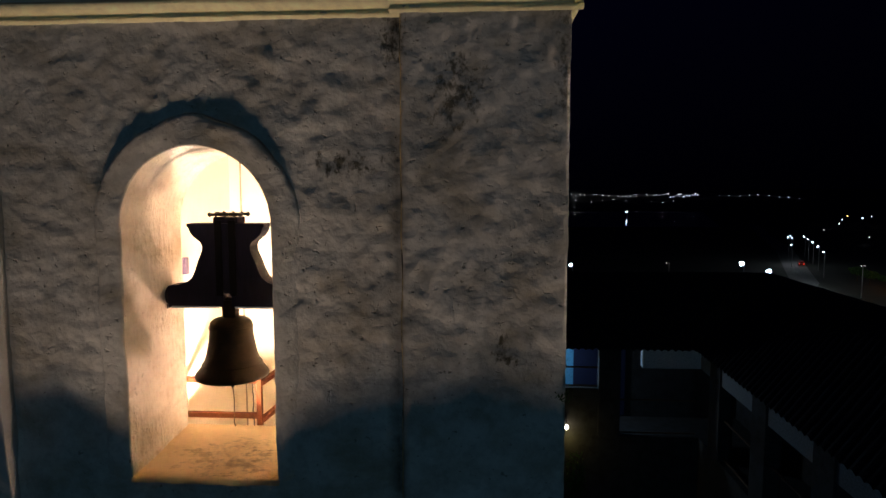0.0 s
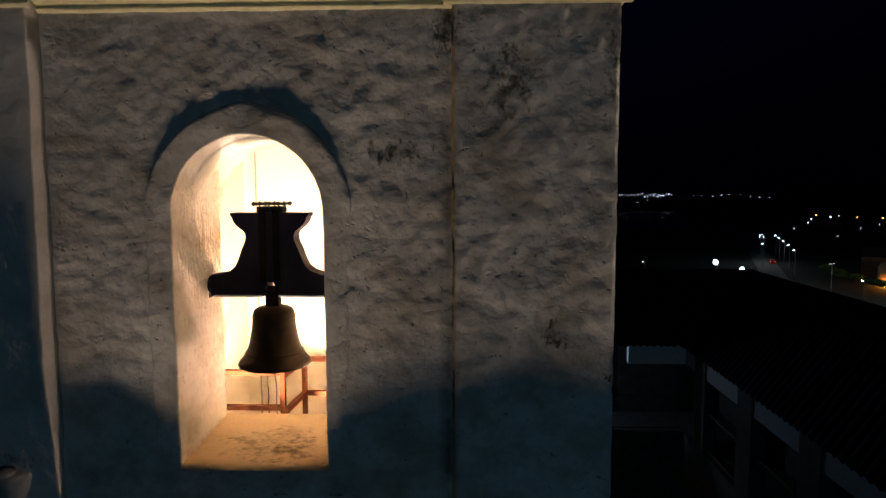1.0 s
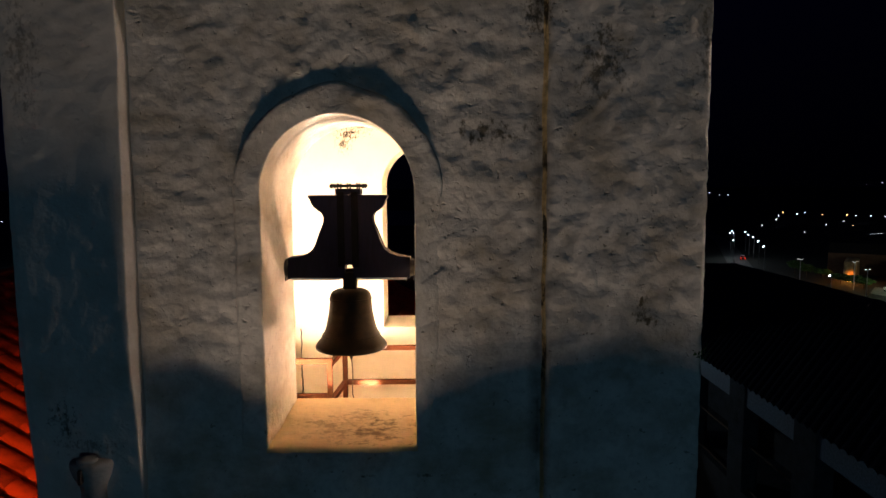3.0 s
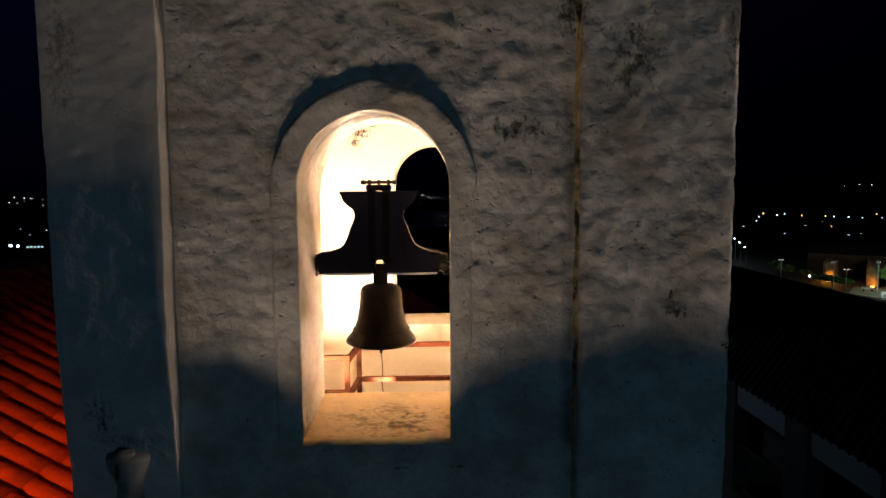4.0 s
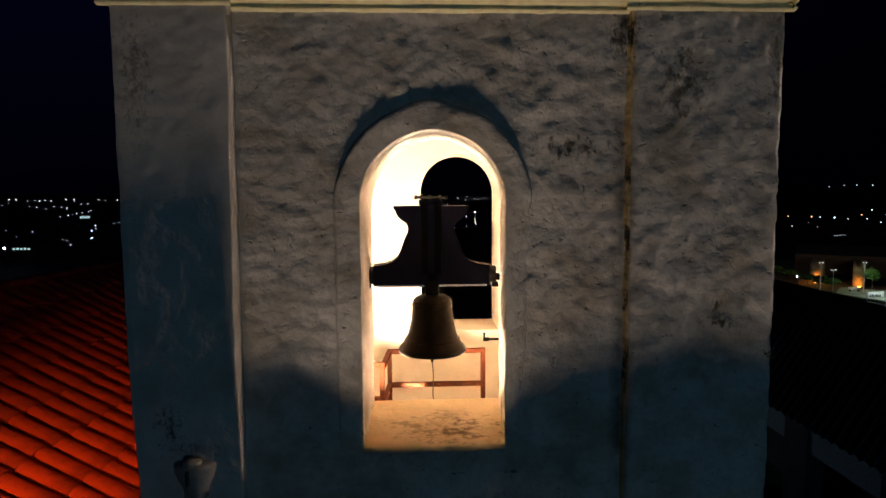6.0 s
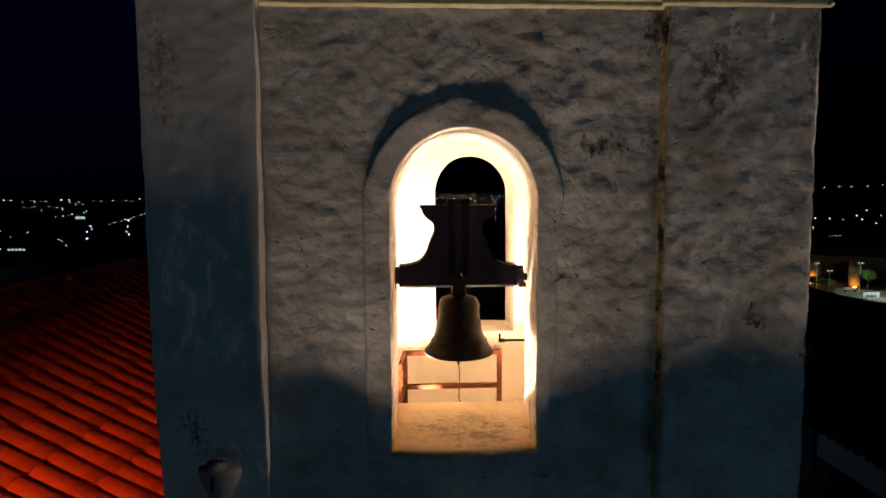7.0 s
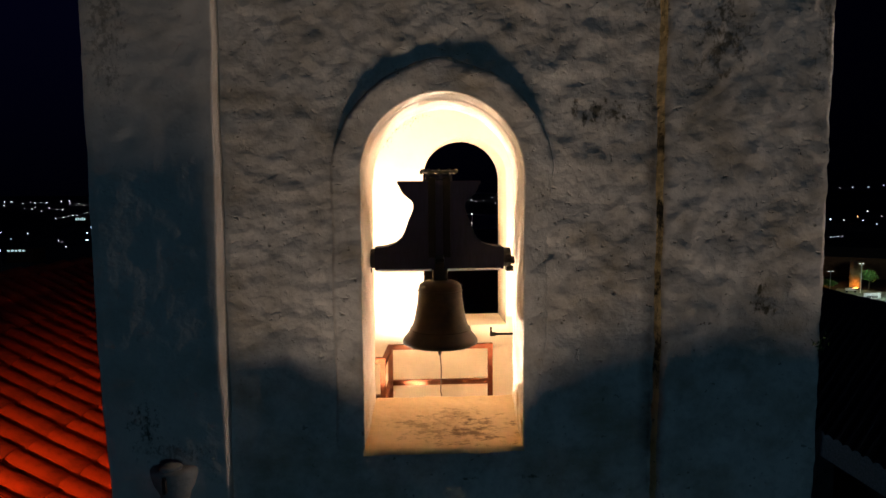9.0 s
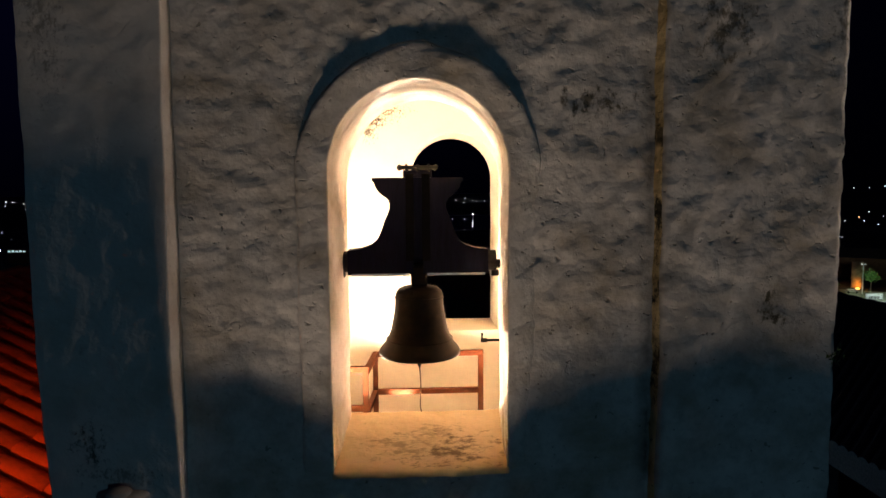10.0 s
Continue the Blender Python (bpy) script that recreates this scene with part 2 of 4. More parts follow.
def clay(name, base):
    m, nt, b = material(name, base, 0.85)
    n = noise_tex(nt, 9, 8, 0.7)
    info = nt.nodes.new("ShaderNodeObjectInfo")
    geo = nt.nodes.new("ShaderNodeNewGeometry")
    rnd = maths(nt, "FRACT", maths(nt, "ADD", info.outputs["Random"], geo.outputs["Random Per Island"]))
    c = ramp(nt, n, ((0.3, tuple(v * 0.5 for v in base)), (0.55, base), (0.8, tuple(v * 1.25 for v in base))))
    c = mixed(nt, maths(nt, "MULTIPLY", rnd, 0.45), c, tuple(v * 0.45 for v in base))
    nt.links.new(c, b.inputs["Base Color"])
    bumped(nt, b, n, 0.4, 0.006)
    return m


M_TILE = clay("fired_clay_tile", (0.48, 0.095, 0.030))
# near-black clay: the unlit roofs' darkness is put into the colour
M_DARK_TILE = clay("unlit_clay_tile", (0.035, 0.026, 0.024))
M_WHITE = plaster("lime_washed_wall", (0.55, 0.56, 0.56), bump=0.4)
# near-black: the court's darkness is put into the house plaster's colour
M_SHADED_PLASTER = plaster("shaded_house_plaster", (0.06, 0.055, 0.06), bump=0.4)
M_BLUE = simple("blue_painted_wall", (0.10, 0.36, 0.62), 0.8)
M_ASPHALT = simple("asphalt", (0.085, 0.088, 0.085), 0.85, 0, 1.2, 0.4, 0.2)
M_GROUND = simple("dark_earth_and_grass", (0.013, 0.016, 0.009), 0.95, 0, 0.4, 0.5, 0.3)
M_LEAF = simple("leaf_green", (0.06, 0.13, 0.025), 0.7, 0, 2, 0.5, 0)
M_BARK = simple("tree_bark", (0.10, 0.075, 0.05), 0.9)
M_STEEL = simple("galvanised_pole", (0.2, 0.2, 0.2), 0.5, 0.3)
M_BAY = simple("pale_ochre_render", (0.42, 0.27, 0.13), 0.9, 0, 0.9, 0.5)
M_HOUSE = simple("ochre_house_wall", (0.16, 0.08, 0.045), 0.9, 0, 1.5, 0.3)


# ---- building blocks ----
def mesh_from(name, verts, faces, smooth=False):
    me = bpy.data.meshes.new(name)
    me.from_pydata([tuple(v) for v in verts], [], faces)
    me.validate()
    if smooth:
        me.polygons.foreach_set("use_smooth", [True] * len(me.polygons))
    return me


def put(name, data, mat, parent=None, label=""):
    """A mesh or bmesh as one object, in world coordinates, under a thing."""
    if isinstance(data, bmesh.types.BMesh):
        me = bpy.data.meshes.new(name)
        bmesh.ops.recalc_face_normals(data, faces=data.faces)
        data.to_mesh(me)
        data.free()
        data = me
    if not data.materials:
        data.materials.append(mat)
    ob = new(name, data)
    if parent:
        ob.parent = parent
        p = parent
        while p:
            ob.location -= p.location
            p = p.parent
    if label:
        tagged(ob, label)
    return ob


def thing(name, at, label, category, group="", kind=""):
    ob = new(name)
    ob.location = at
    ob.empty_display_size = 0.2
    return tagged(ob, label, category, group, kind)


def box(bm, lo, hi, bevel=0.0):
    c = [(a + b) / 2 for a, b in zip(lo, hi)]
    s = [b - a for a, b in zip(lo, hi)]
    r = bmesh.ops.create_cube(bm, size=1, matrix=Matrix.Translation(c) @ Matrix.Diagonal((*s, 1)))
    if bevel:
        edges = {e for v in r["verts"] for e in v.link_edges}
        bmesh.ops.bevel(bm, geom=list(edges), offset=bevel, segments=2, affect="EDGES", profile=0.7)
    return bm


def boxed(lo, hi, bevel=0.0):
    return box(bmesh.new(), lo, hi, bevel)


def rod(bm, a, b, r, seg=10, r2=None):
    a, b = Vector(a), Vector(b)
    m = Matrix.Translation((a + b) / 2) @ (b - a).to_track_quat("Z", "Y").to_matrix().to_4x4()
    bmesh.ops.create_cone(bm, cap_ends=True, segments=seg, radius1=r, radius2=r if r2 is None else r2, depth=(b - a).length, matrix=m)
    return bm


def ball(bm, at, r, sub=2, squash=(1, 1, 1)):
    bmesh.ops.create_icosphere(bm, subdivisions=sub, radius=r, matrix=Matrix.Translation(at) @ Matrix.Diagonal((*squash, 1)))
    return bm


def lathe(at, profile, seg=40):
    verts, faces = [], []
    for r, z in profile:
        verts += [(at[0] + r * math.cos(2 * math.pi * i / seg), at[1] + r * math.sin(2 * math.pi * i / seg), at[2] + z) for i in range(seg)]
    for k in range(len(profile) - 1):
        for i in range(seg):
            j = (i + 1) % seg
            faces.append((k * seg + i, k * seg + j, (k + 1) * seg + j, (k + 1) * seg + i))
    return mesh_from("lathed", verts, faces, True)


def tube(name, points, r, mat, parent=None, label=""):
    cu = bpy.data.curves.new(name, "CURVE")
    cu.dimensions, cu.bevel_depth, cu.bevel_resolution = "3D", r, 2
    sp = cu.splines.new("POLY")
    sp.points.add(len(points) - 1)
    for p, q in zip(sp.points, points):
        p.co = (*q, 1)
    tmp = bpy.data.objects.new(name, cu)
    me = bpy.data.meshes.new_from_object(tmp)
    bpy.data.objects.remove(tmp)
    return put(name, me, mat, parent, label)


def fbm(x, y, z, octaves=4):
    v, a = 0.0, 1.0
    for _ in range(octaves):
        v += a * noise.noise((x, y, z))
        x, y, z, a = x * 2.1 + 3.1, y * 2.1, z * 2.1 + 1.7, a * 0.5
    return v


def lumps(x, z, seed=0.0):
    """Hand-laid plaster: long shallow waves and short overlapping strokes, in metres."""
    wave = fbm(x * 1.6, seed, z * 2.0, 2)
    blob = fbm(x * 5.4 + 7 + 0.3 * wave, seed + 3, z * 5.0, 2)
    pillow = abs(noise.noise((x * 7.6 + 0.7 * blob, seed + 5, z * 6.6 + 0.5 * wave))) + 0.7 * abs(noise.noise((x * 13, seed + 7, z * 14 + 0.6 * blob)))
    calm = 0.65 + 0.35 * min(1.0, max(0.0, (x + 2.3) / 0.7)) if seed == 0 else 1.0
    return calm * (0.011 * wave + 0.0075 * blob + 0.0155 * (pillow - 0.3) + 0.0052 * fbm(x * 14, seed + 9, z * 16, 2))


def surface(name, us, vs, place, mat, parent, label="", smooth=True, keep=None):
    """A sheet over two parameters."""
    verts = [place(u, v) for v in vs for u in us]
    n = len(us)
    faces = []
    for j in range(len(vs) - 1):
        for i in range(n - 1):
            if keep is None or keep((us[i] + us[i + 1]) / 2, (vs[j] + vs[j + 1]) / 2):
                faces.append((j * n + i, j * n + i + 1, (j + 1) * n + i + 1, (j + 1) * n + i))
    return put(name, mesh_from(name, verts, faces, smooth), mat, parent, label)


def steps(a, b, size):
    k = max(1, round(abs(b - a) / size))
    return [a + (b - a) * i / k for i in range(k + 1)]


# ---- bell tower ----
WY, PY, IN_Y = 3.168, 3.096, 3.744           # panel, pilaster and inner faces of the front wall
X0, X1, X2, X3 = -3.108, -2.557, -0.420, 0.387   # outer edges and pilaster edges
IX0, IX1 = -2.52, -0.19                      # inside faces of the side walls
BY0, BY1 = 6.09, 6.667                       # back wall
TOP, LOW = 12.84, 9.2
CX, R, SPRING, SILL = -1.490, 0.396, 11.824, 10.465


def arch(cx, r, spring, z0, grow=0.0, n=32, point=0.0, jamb=0.06):
    pts = [(cx - r - grow, z) for z in steps(z0, spring, jamb)[:-1]]
    for i in range(n + 1):
        a = math.pi * (1 - i / n)
        lift = point * max(0.0, 1 - abs(math.cos(a) + 0.045) * 3.2)
        pts.append((cx + (r + grow) * math.cos(a), spring + (r + grow) * math.sin(a) + lift))
    return pts + [(cx + r + grow, z) for z in steps(spring, z0, jamb)[1:]]


def in_arch(x, z, grow):
    if z < SPRING:
        return abs(x - CX) < R + grow and z > SILL
    return math.hypot(x - CX, z - SPRING) < R + grow


front = thing("wall_front", ((X0 + X3) / 2, 3.4, 0), "weathered white plaster bell tower wall with an arched opening", "wall", kind="structure")


def proud(z):
    """How far the far pilaster stands out; it dies into the wall towards its foot."""
    return 0.024 + 0.084 * min(1.0, max(0.0, (z - 10.05) / 1.0))


us, vs = steps(X1 - 0.02, X2 + 0.02, 0.022), steps(LOW, SILL, 0.024) + steps(SILL, TOP + 0.06, 0.024)[1:]
surface("panel", us, vs, lambda x, z: (x, WY - lumps(x, z), z), M_WALL, front, keep=lambda x, z: not in_arch(x, z, 0.06))


def pilaster(xa, xb, depth, seed):
    e = 0.018
    prof = [(xa, 0.5), (xa, 0.10), (xa, e), (xa + 0.3 * e, 0.3 * e)] + [(x, 0.0) for x in steps(xa + e, xb - 0.012, 0.022)] + [(xb - 0.006, 0.0), (xb - 0.003, 0.001), (xb, 0.004), (xb, 0.004), (xb + 0.004, 0.25), (xb + 0.010, 0.6), (xb + 0.015, 1.0)]
    rows = steps(LOW, TOP + 0.06, 0.026)
    verts, faces, n = [], [], len(prof)
    for z in rows:
        d = depth(z)
        for i, (x, f) in enumerate(prof):
            side = i < 3 or i > n - 9
            y = WY - d + (f * 0.25 if i < 3 else (f if f < 0.1 else f * (d + 0.02)))
            if f < 0.1:
                y -= 0.32 * lumps(x, z, seed)
            x += (0.006 * fbm(seed, i > 5, z * 3.5, 4)) if side else 0.0
            if i > n - 9:
                x += 0.016 * min(1.0, max(0.0, (z - 11.3) / 1.2)) * (1 - f)
            verts.append((x, y, z))
    for j in range(len(rows) - 1):
        for i in range(n - 1):
            if i != n - 5:          # the arris stays sharp
                faces.append((j * n + i, j * n + i + 1, (j + 1) * n + i + 1, (j + 1) * n + i))
    return put("pilaster", mesh_from("pilaster", verts, faces, True), M_FAR_PILASTER, front)


pilaster(X0, X1 + 0.008, proud, 11.0)


def mirror_pilaster():
    """The other pilaster: the same section turned over."""
    e, seed = 0.018, 23.0
    prof = [(X2 - 0.018, 1.0), (X2 - 0.008, 0.5), (X2, e), (X2 + 0.3 * e, 0.3 * e)] + [(x, 0.0) for x in steps(X2 + e, X3 - e, 0.022)] + [(X3 - 0.0004, 0.0), (X3, 0.0006), (X3, 0.4), (X3, 0.5)]
    rows = steps(LOW, TOP + 0.06, 0.026)
    verts, faces, n = [], [], len(prof)
    for z in rows:
        for i, (x, f) in enumerate(prof):
            side = i < 3 or i > n - 4
            d = WY - PY
            if i < 2:
                y = WY - d + f * (d + 0.02)
            elif i > n - 3:
                y = WY - d + f * 0.25
            else:
                y = WY - d + f - lumps(x, z, seed)
            x += (0.006 * fbm(seed, i > 5, z * 3.5, 4) + (0.004 * fbm(seed, 7.0, z * 17, 3) if i > 5 else 0.0)) if side else 0.0
            verts.append((x, y, z))
    for j in range(len(rows) - 1):
        for i in range(n - 1):
            faces.append((j * n + i, j * n + i + 1, (j + 1) * n + i + 1, (j + 1) * n + i))
    me = mesh_from("pilaster", verts, faces, True)
    me.materials.append(M_WALL)
    me.materials.append(M_SEAM)
    for p in me.polygons:
        p.material_index = int(min(p.vertices) % n < 2)
        p.use_smooth = min(p.vertices) % n < n - 4
    return put("pilaster", me, M_WALL, front)


mirror_pilaster()

# raised surround of the opening
BAND, RISE = 0.138, 0.0275


def rise(x, z, f):
    """How far the surround stands out; it swells over the haunches."""
    turn = math.degrees(math.atan2(z - SPRING, x - CX))
    swell = 0.55 * math.exp(-((turn - 46) / 24) ** 2) + 0.6 * math.exp(-((turn - 130) / 26) ** 2) if z > SPRING else 0.0
    return RISE * (1 + swell * min(1.0, max(0.0, (f - 0.15) / 0.6)))


inner = arch(CX, R, SPRING, 10.12, 0.0, 40)
outer = arch(CX + 0.004, R, SPRING, 10.12, BAND, 40, 0.028)
cross = [(0.0, 0.010), (0.02, 0.001), (0.05, 0.0), (0.2, 0), (0.4, 0), (0.6, 0), (0.8, 0), (0.90, 0.001), (0.96, 0.004), (1.0, 0.011), (1.03, 0.026), (1.07, 0.06)]
verts, faces, n = [], [], len(cross)
for k, ((xa, za), (xb, zb)) in enumerate(zip(inner, outer)):
    for f, back in cross:
        x, z = xa + (xb - xa) * f, za + (zb - za) * f
        if f > 0.9:
            w = 0.008 * fbm(x * 3, 5.0, z * 3, 2) + 0.005 * fbm(x * 17, 6.0, z * 17, 2)
            x, z = x + w * (1 if x > CX else -1), z + (w if z > SPRING else 0)
        if x > CX:      # this edge dies softly into the wall below the haunch
            soft_edge = min(1.0, max(0.0, (SPRING + 0.30 - z) / 0.45))
            back += (0.010 * (f == 0.0) + 0.036 * max(0.0, (f - 0.1) / 0.9) ** 1.4 - back) * soft_edge
        sink = min(1.0, max(0.0, (10.462 - z) / 0.05))
        fade = 1 - (0.8 if x > CX else 0.2) * min(1.0, max(0.0, (11.0 - z) / 0.4)) * min(1.0, max(0.0, (f - 0.3) / 0.5))
        verts.append((x, WY - rise(x, z, f) * (1 - sink) * fade + 0.05 * sink + back - lumps(x, z) * (1 - sink), z))
for k in range(len(inner) - 1):
    if max(inner[k][1], inner[k + 1][1]) > 10.1:
        for i in range(n - 1):
            faces.append((k * n + i, k * n + i + 1, (k + 1) * n + i + 1, (k + 1) * n + i))
put("surround", mesh_from("surround", verts, faces, True), M_WALL, front)

# reveal: jambs and vault with a small step, running slightly askew, and the sloping sill
SKEW = 0.035
prof = arch(CX, R, SPRING, SILL - 0.02, 0.0, 40, jamb=0.04)
depths = [WY - RISE + 0.010 + 0.03 * i for i in range(7)]
depths += [depths[-1] + 0.002] + [depths[-1] + 0.03 * i for i in range(1, 14)] + [IN_Y]
verts, faces, n = [], [], len(prof)
for k, y in enumerate(depths):
    for i, (x, z) in enumerate(prof):
        inset = 0.0
        if k >= 7 and z > SPRING + 0.12:
            inset = 0.006 * min(1.0, (z - SPRING - 0.12) / 0.15)
        w = (0.006 * fbm(y * 4, i * 0.11, z * 4, 3) if 0 < k else 0.003 * fbm(x * 6, 1, z * 6)) - inset
        nx, nz = (x - CX) / R, (max(z, SPRING) - SPRING) / R
        flare = 0.010 * max(0.0, (y - 3.45) / 0.3) if z < SPRING else 0.0
        verts.append((x + nx * (w + flare) + SKEW * max(0.0, (y - WY) / (IN_Y - WY)), y - lumps(x, z) * max(0.0, 1 - k / 3) * (z > SILL), z + nz * w))
for k in range(len(depths) - 1):
    for i in range(n - 1):
        faces.append((k * n + i, k * n + i + 1, (k + 1) * n + i + 1, (k + 1) * n + i))
put("reveal", mesh_from("reveal", verts, faces, True), M_JAMB, front, "whitewashed reveal with scraped streaks")
us, vs = steps(CX - R - 0.006, CX + R + 0.006, 0.022), [0.0, 0.02] + steps(0.05, 1.0, 0.05)
surface("sill", us, vs, lambda x, v: (x + SKEW * v, WY - 0.028 - lumps(x, SILL) * (v < 0.1) + (IN_Y - WY + 0.028) * v - 0.012 * fbm(x * 7, 2.0, 0, 4) * (v < 0.04),
        SILL - 0.02 * (v == 0.0) + 0.075 * v + 0.004 * fbm(x * 6, v * 4, 1, 4)), M_SILL, front, "worn ochre sill with dark scuffs")
surface("sill_back", us, [0, 1], lambda x, v: (x + SKEW, IN_Y, SILL + 0.075 - v * 1.3), M_INNER, front, smooth=False)


def holed_face(y, xa, xb, za, zb, prof, z_sill):
    """A flat wall face with an arched hole."""
    verts, faces = [], []

    def quad(*p):
        k = len(verts)
        verts.extend((x, y, z) for x, z in p)
        faces.append(tuple(range(k, k + 4)))
    l, r = prof[0][0], prof[-1][0]
    quad((xa, za), (l, za), (l, zb), (xa, zb))
    quad((r, za), (xb, za), (xb, zb), (r, zb))
    quad((l, za), (r, za), (r, z_sill), (l, z_sill))
    for (x1, z1), (x2, z2) in zip(prof, prof[1:]):
        if x2 - x1 > 1e-6:
            quad((x1, z1), (x2, z2), (x2, zb), (x1, zb))
    return mesh_from("face", verts, faces)


put("inner_face", holed_face(IN_Y, IX0, IX1, LOW, TOP + 0.06, arch(CX + SKEW, R + 0.01, SPRING, SILL), SILL), M_INNER, front)

back = thing("wall_back", ((X0 + X3) / 2, 6.4, 0), "cream plaster belfry back wall with an arched opening", "wall", kind="structure")
BCX, BR, BSPRING, BSILL = -1.124, 0.395, 11.864, 10.47
bprof = arch(BCX, BR, BSPRING, BSILL, 0.0, 40)
put("inner_face", holed_face(BY0, IX0, IX1, LOW, TOP + 0.06, bprof, BSILL), M_INNER, back)
put("outer_face", holed_face(BY1, X0, X3, LOW, TOP + 0.06, bprof, BSILL), M_WALL, back)
closed = bprof + [bprof[0]]
verts = [(x, y, z) for y in (BY0, 6.3, BY1) for x, z in closed]
n = len(closed)
put("reveal", mesh_from("reveal", verts, [(k * n + i, k * n + i + 1, (k + 1) * n + i + 1, (k + 1) * n + i) for k in range(2) for i in range(n - 1)]), M_INNER, back)
for nm, lo, hi in (("wall_side", (X0, WY + 0.04, LOW), (IX0, BY1 - 0.003, TOP + 0.06)), ("wall_side", (IX1, WY + 0.04, LOW), (X3, BY1 - 0.003, TOP + 0.06))):
    tagged(put(nm, boxed(lo, hi), M_INNER), "cream plaster belfry side wall", "wall", kind="structure")
tagged(put("tower_shaft", boxed((X0 + 0.02, PY + 0.03, 0), (X3 - 0.02, BY1 - 0.01, LOW), 0.02), M_WALL), "white plaster shaft of the bell tower", "wall", kind="structure")
tagged(put("floor", boxed((IX0, IN_Y, LOW), (IX1, BY0, 9.5)), M_FLOOR), "worn belfry floor", "floor", kind="structure")
tagged(put("ceiling", boxed((X0 + 0.02, WY + 0.03, TOP + 0.05), (X3 - 0.02, BY1 - 0.02, TOP + 0.3)), M_INNER), "cream plaster belfry ceiling", "ceiling", kind="structure")

# moulded cornice that breaks forward over the pilasters
cornice = thing("cornice", ((X0 + X3) / 2, 3.1, TOP), "yellow painted moulded plaster cornice", "cornice", kind="structure")
CPROF = [(0.0, -0.008), (0.016, -0.004), (0.028, 0.004), (0.029, 0.010), (0.024, 0.014), (0.010, 0.016), (0.009, 0.026), (0.020, 0.030), (0.046, 0.042), (0.068, 0.058), (0.072, 0.076), (0.066, 0.082), (-0.05, 0.09)]


def cornice_run(xa, xb, y):
    us = steps(xa, xb, 0.03)
    return surface("moulding", us, list(range(len(CPROF))), lambda x, k: (x, y - CPROF[k][0] - 0.004 * fbm(x * 5, k * 0.4, 2, 4), TOP + CPROF[k][1] + 0.004 * fbm(x * 3, 9, k * 0.3, 3)), M_CORNICE, cornice)


cornice_run(X0 - 0.06, X1 + 0.05, WY - 0.104)
cornice_run(X1 - 0.02, X2 + 0.02, WY)
cornice_run(X2 - 0.05, X3 + 0.055, PY)
for x, s in ((X3, 1), (X0, -1)):
    us = steps(PY - 0.05, BY1, 0.05)
    surface("moulding", us, list(range(len(CPROF))), lambda y, k: (x + s * (CPROF[k][0] + 0.004 * fbm(y * 5, k, 2, 3)), y, TOP + CPROF[k][1]), M_CORNICE, cornice)
bm = bmesh.new()
bmesh.ops.create_cone(bm, cap_ends=True, segments=4, radius1=2.45, radius2=0.05, depth=1.6, matrix=pose((X0 + X3) / 2, 4.88, 14.0, 0, 0, 45))
tagged(put("tower_roof", bm, M_DARK_TILE), "dark pyramid roof of the bell tower", "roof", kind="structure")

# unseen ledge under the bell stage, added to shade the lower wall
ledge = thing("shade_ledge", (-1.4, 3.1, 9.75), "unseen plaster ledge added to shade the wall above it", "cornice", kind="structure")
LEDGE_Z = 9.90


def ledge_run(source, ends, plane, reach):
    """Added ledge whose uneven front is shaped to shade the wall up to given heights."""
    front_edge = []
    h = LEDGE_Z - source.z
    for i in range(25):
        f = i / 24
        x = ends[0] + (ends[1] - ends[0]) * f
        k = f * (len(reach) - 1)
        j = min(int(k), len(reach) - 2)
        up = reach[j] + (reach[j + 1] - reach[j]) * (k - j) - LEDGE_Z + 0.02 * fbm(x * 5, 1, 0)
        p = (plane - source.y) * up / (h + up)
        front_edge.append((source.x + (x - source.x) * (plane - p - source.y) / (plane - source.y), plane - p))
    verts, faces = [], []
    for x, y in front_edge:
        verts += [(x, y, LEDGE_Z), (x, y, LEDGE_Z - 0.16), (x, WY + 0.02, LEDGE_Z - 0.22), (x, WY + 0.02, LEDGE_Z + 0.02)]
    for i in range(len(front_edge) - 1):
        for k in range(4):
            m = (k + 1) % 4
            faces.append((4 * i + k, 4 * i + m, 4 * i + 4 + m, 4 * i + 4 + k))
    faces += [(0, 1, 2, 3), tuple(4 * 24 + k for k in (3, 2, 1, 0))]
    put("ledge", mesh_from("ledge", verts, faces), M_CORNICE, ledge)


ledge_run(FLOOD, (-4.4, X1 + 0.018), WY - 0.10, (12.12, 12.16, 12.14, 12.20))
ledge_run(FLOOD, (X1, -1.45), WY, (11.0, 11.0, 10.88, 10.84, 10.82))
ledge_run(FLOOD_B, (-2.30, X2), WY, (10.92, 10.84, 10.83, 10.82, 10.82, 10.83, 10.93, 11.05, 11.11))
ledge_run(FLOOD_B, (X2, X3 + 1.6), PY, (11.15, 11.19, 11.10, 11.06, 11.05, 11.05, 11.05))


# ---- bell and its hanging ----
BX, BYC = -1.490, 3.585


def seated(t, forward, drop, size):
    """Seats a hung thing on its bearings, at its full size."""
    t.location += Vector((0, -forward, -drop))
    t.scale = size
    return t


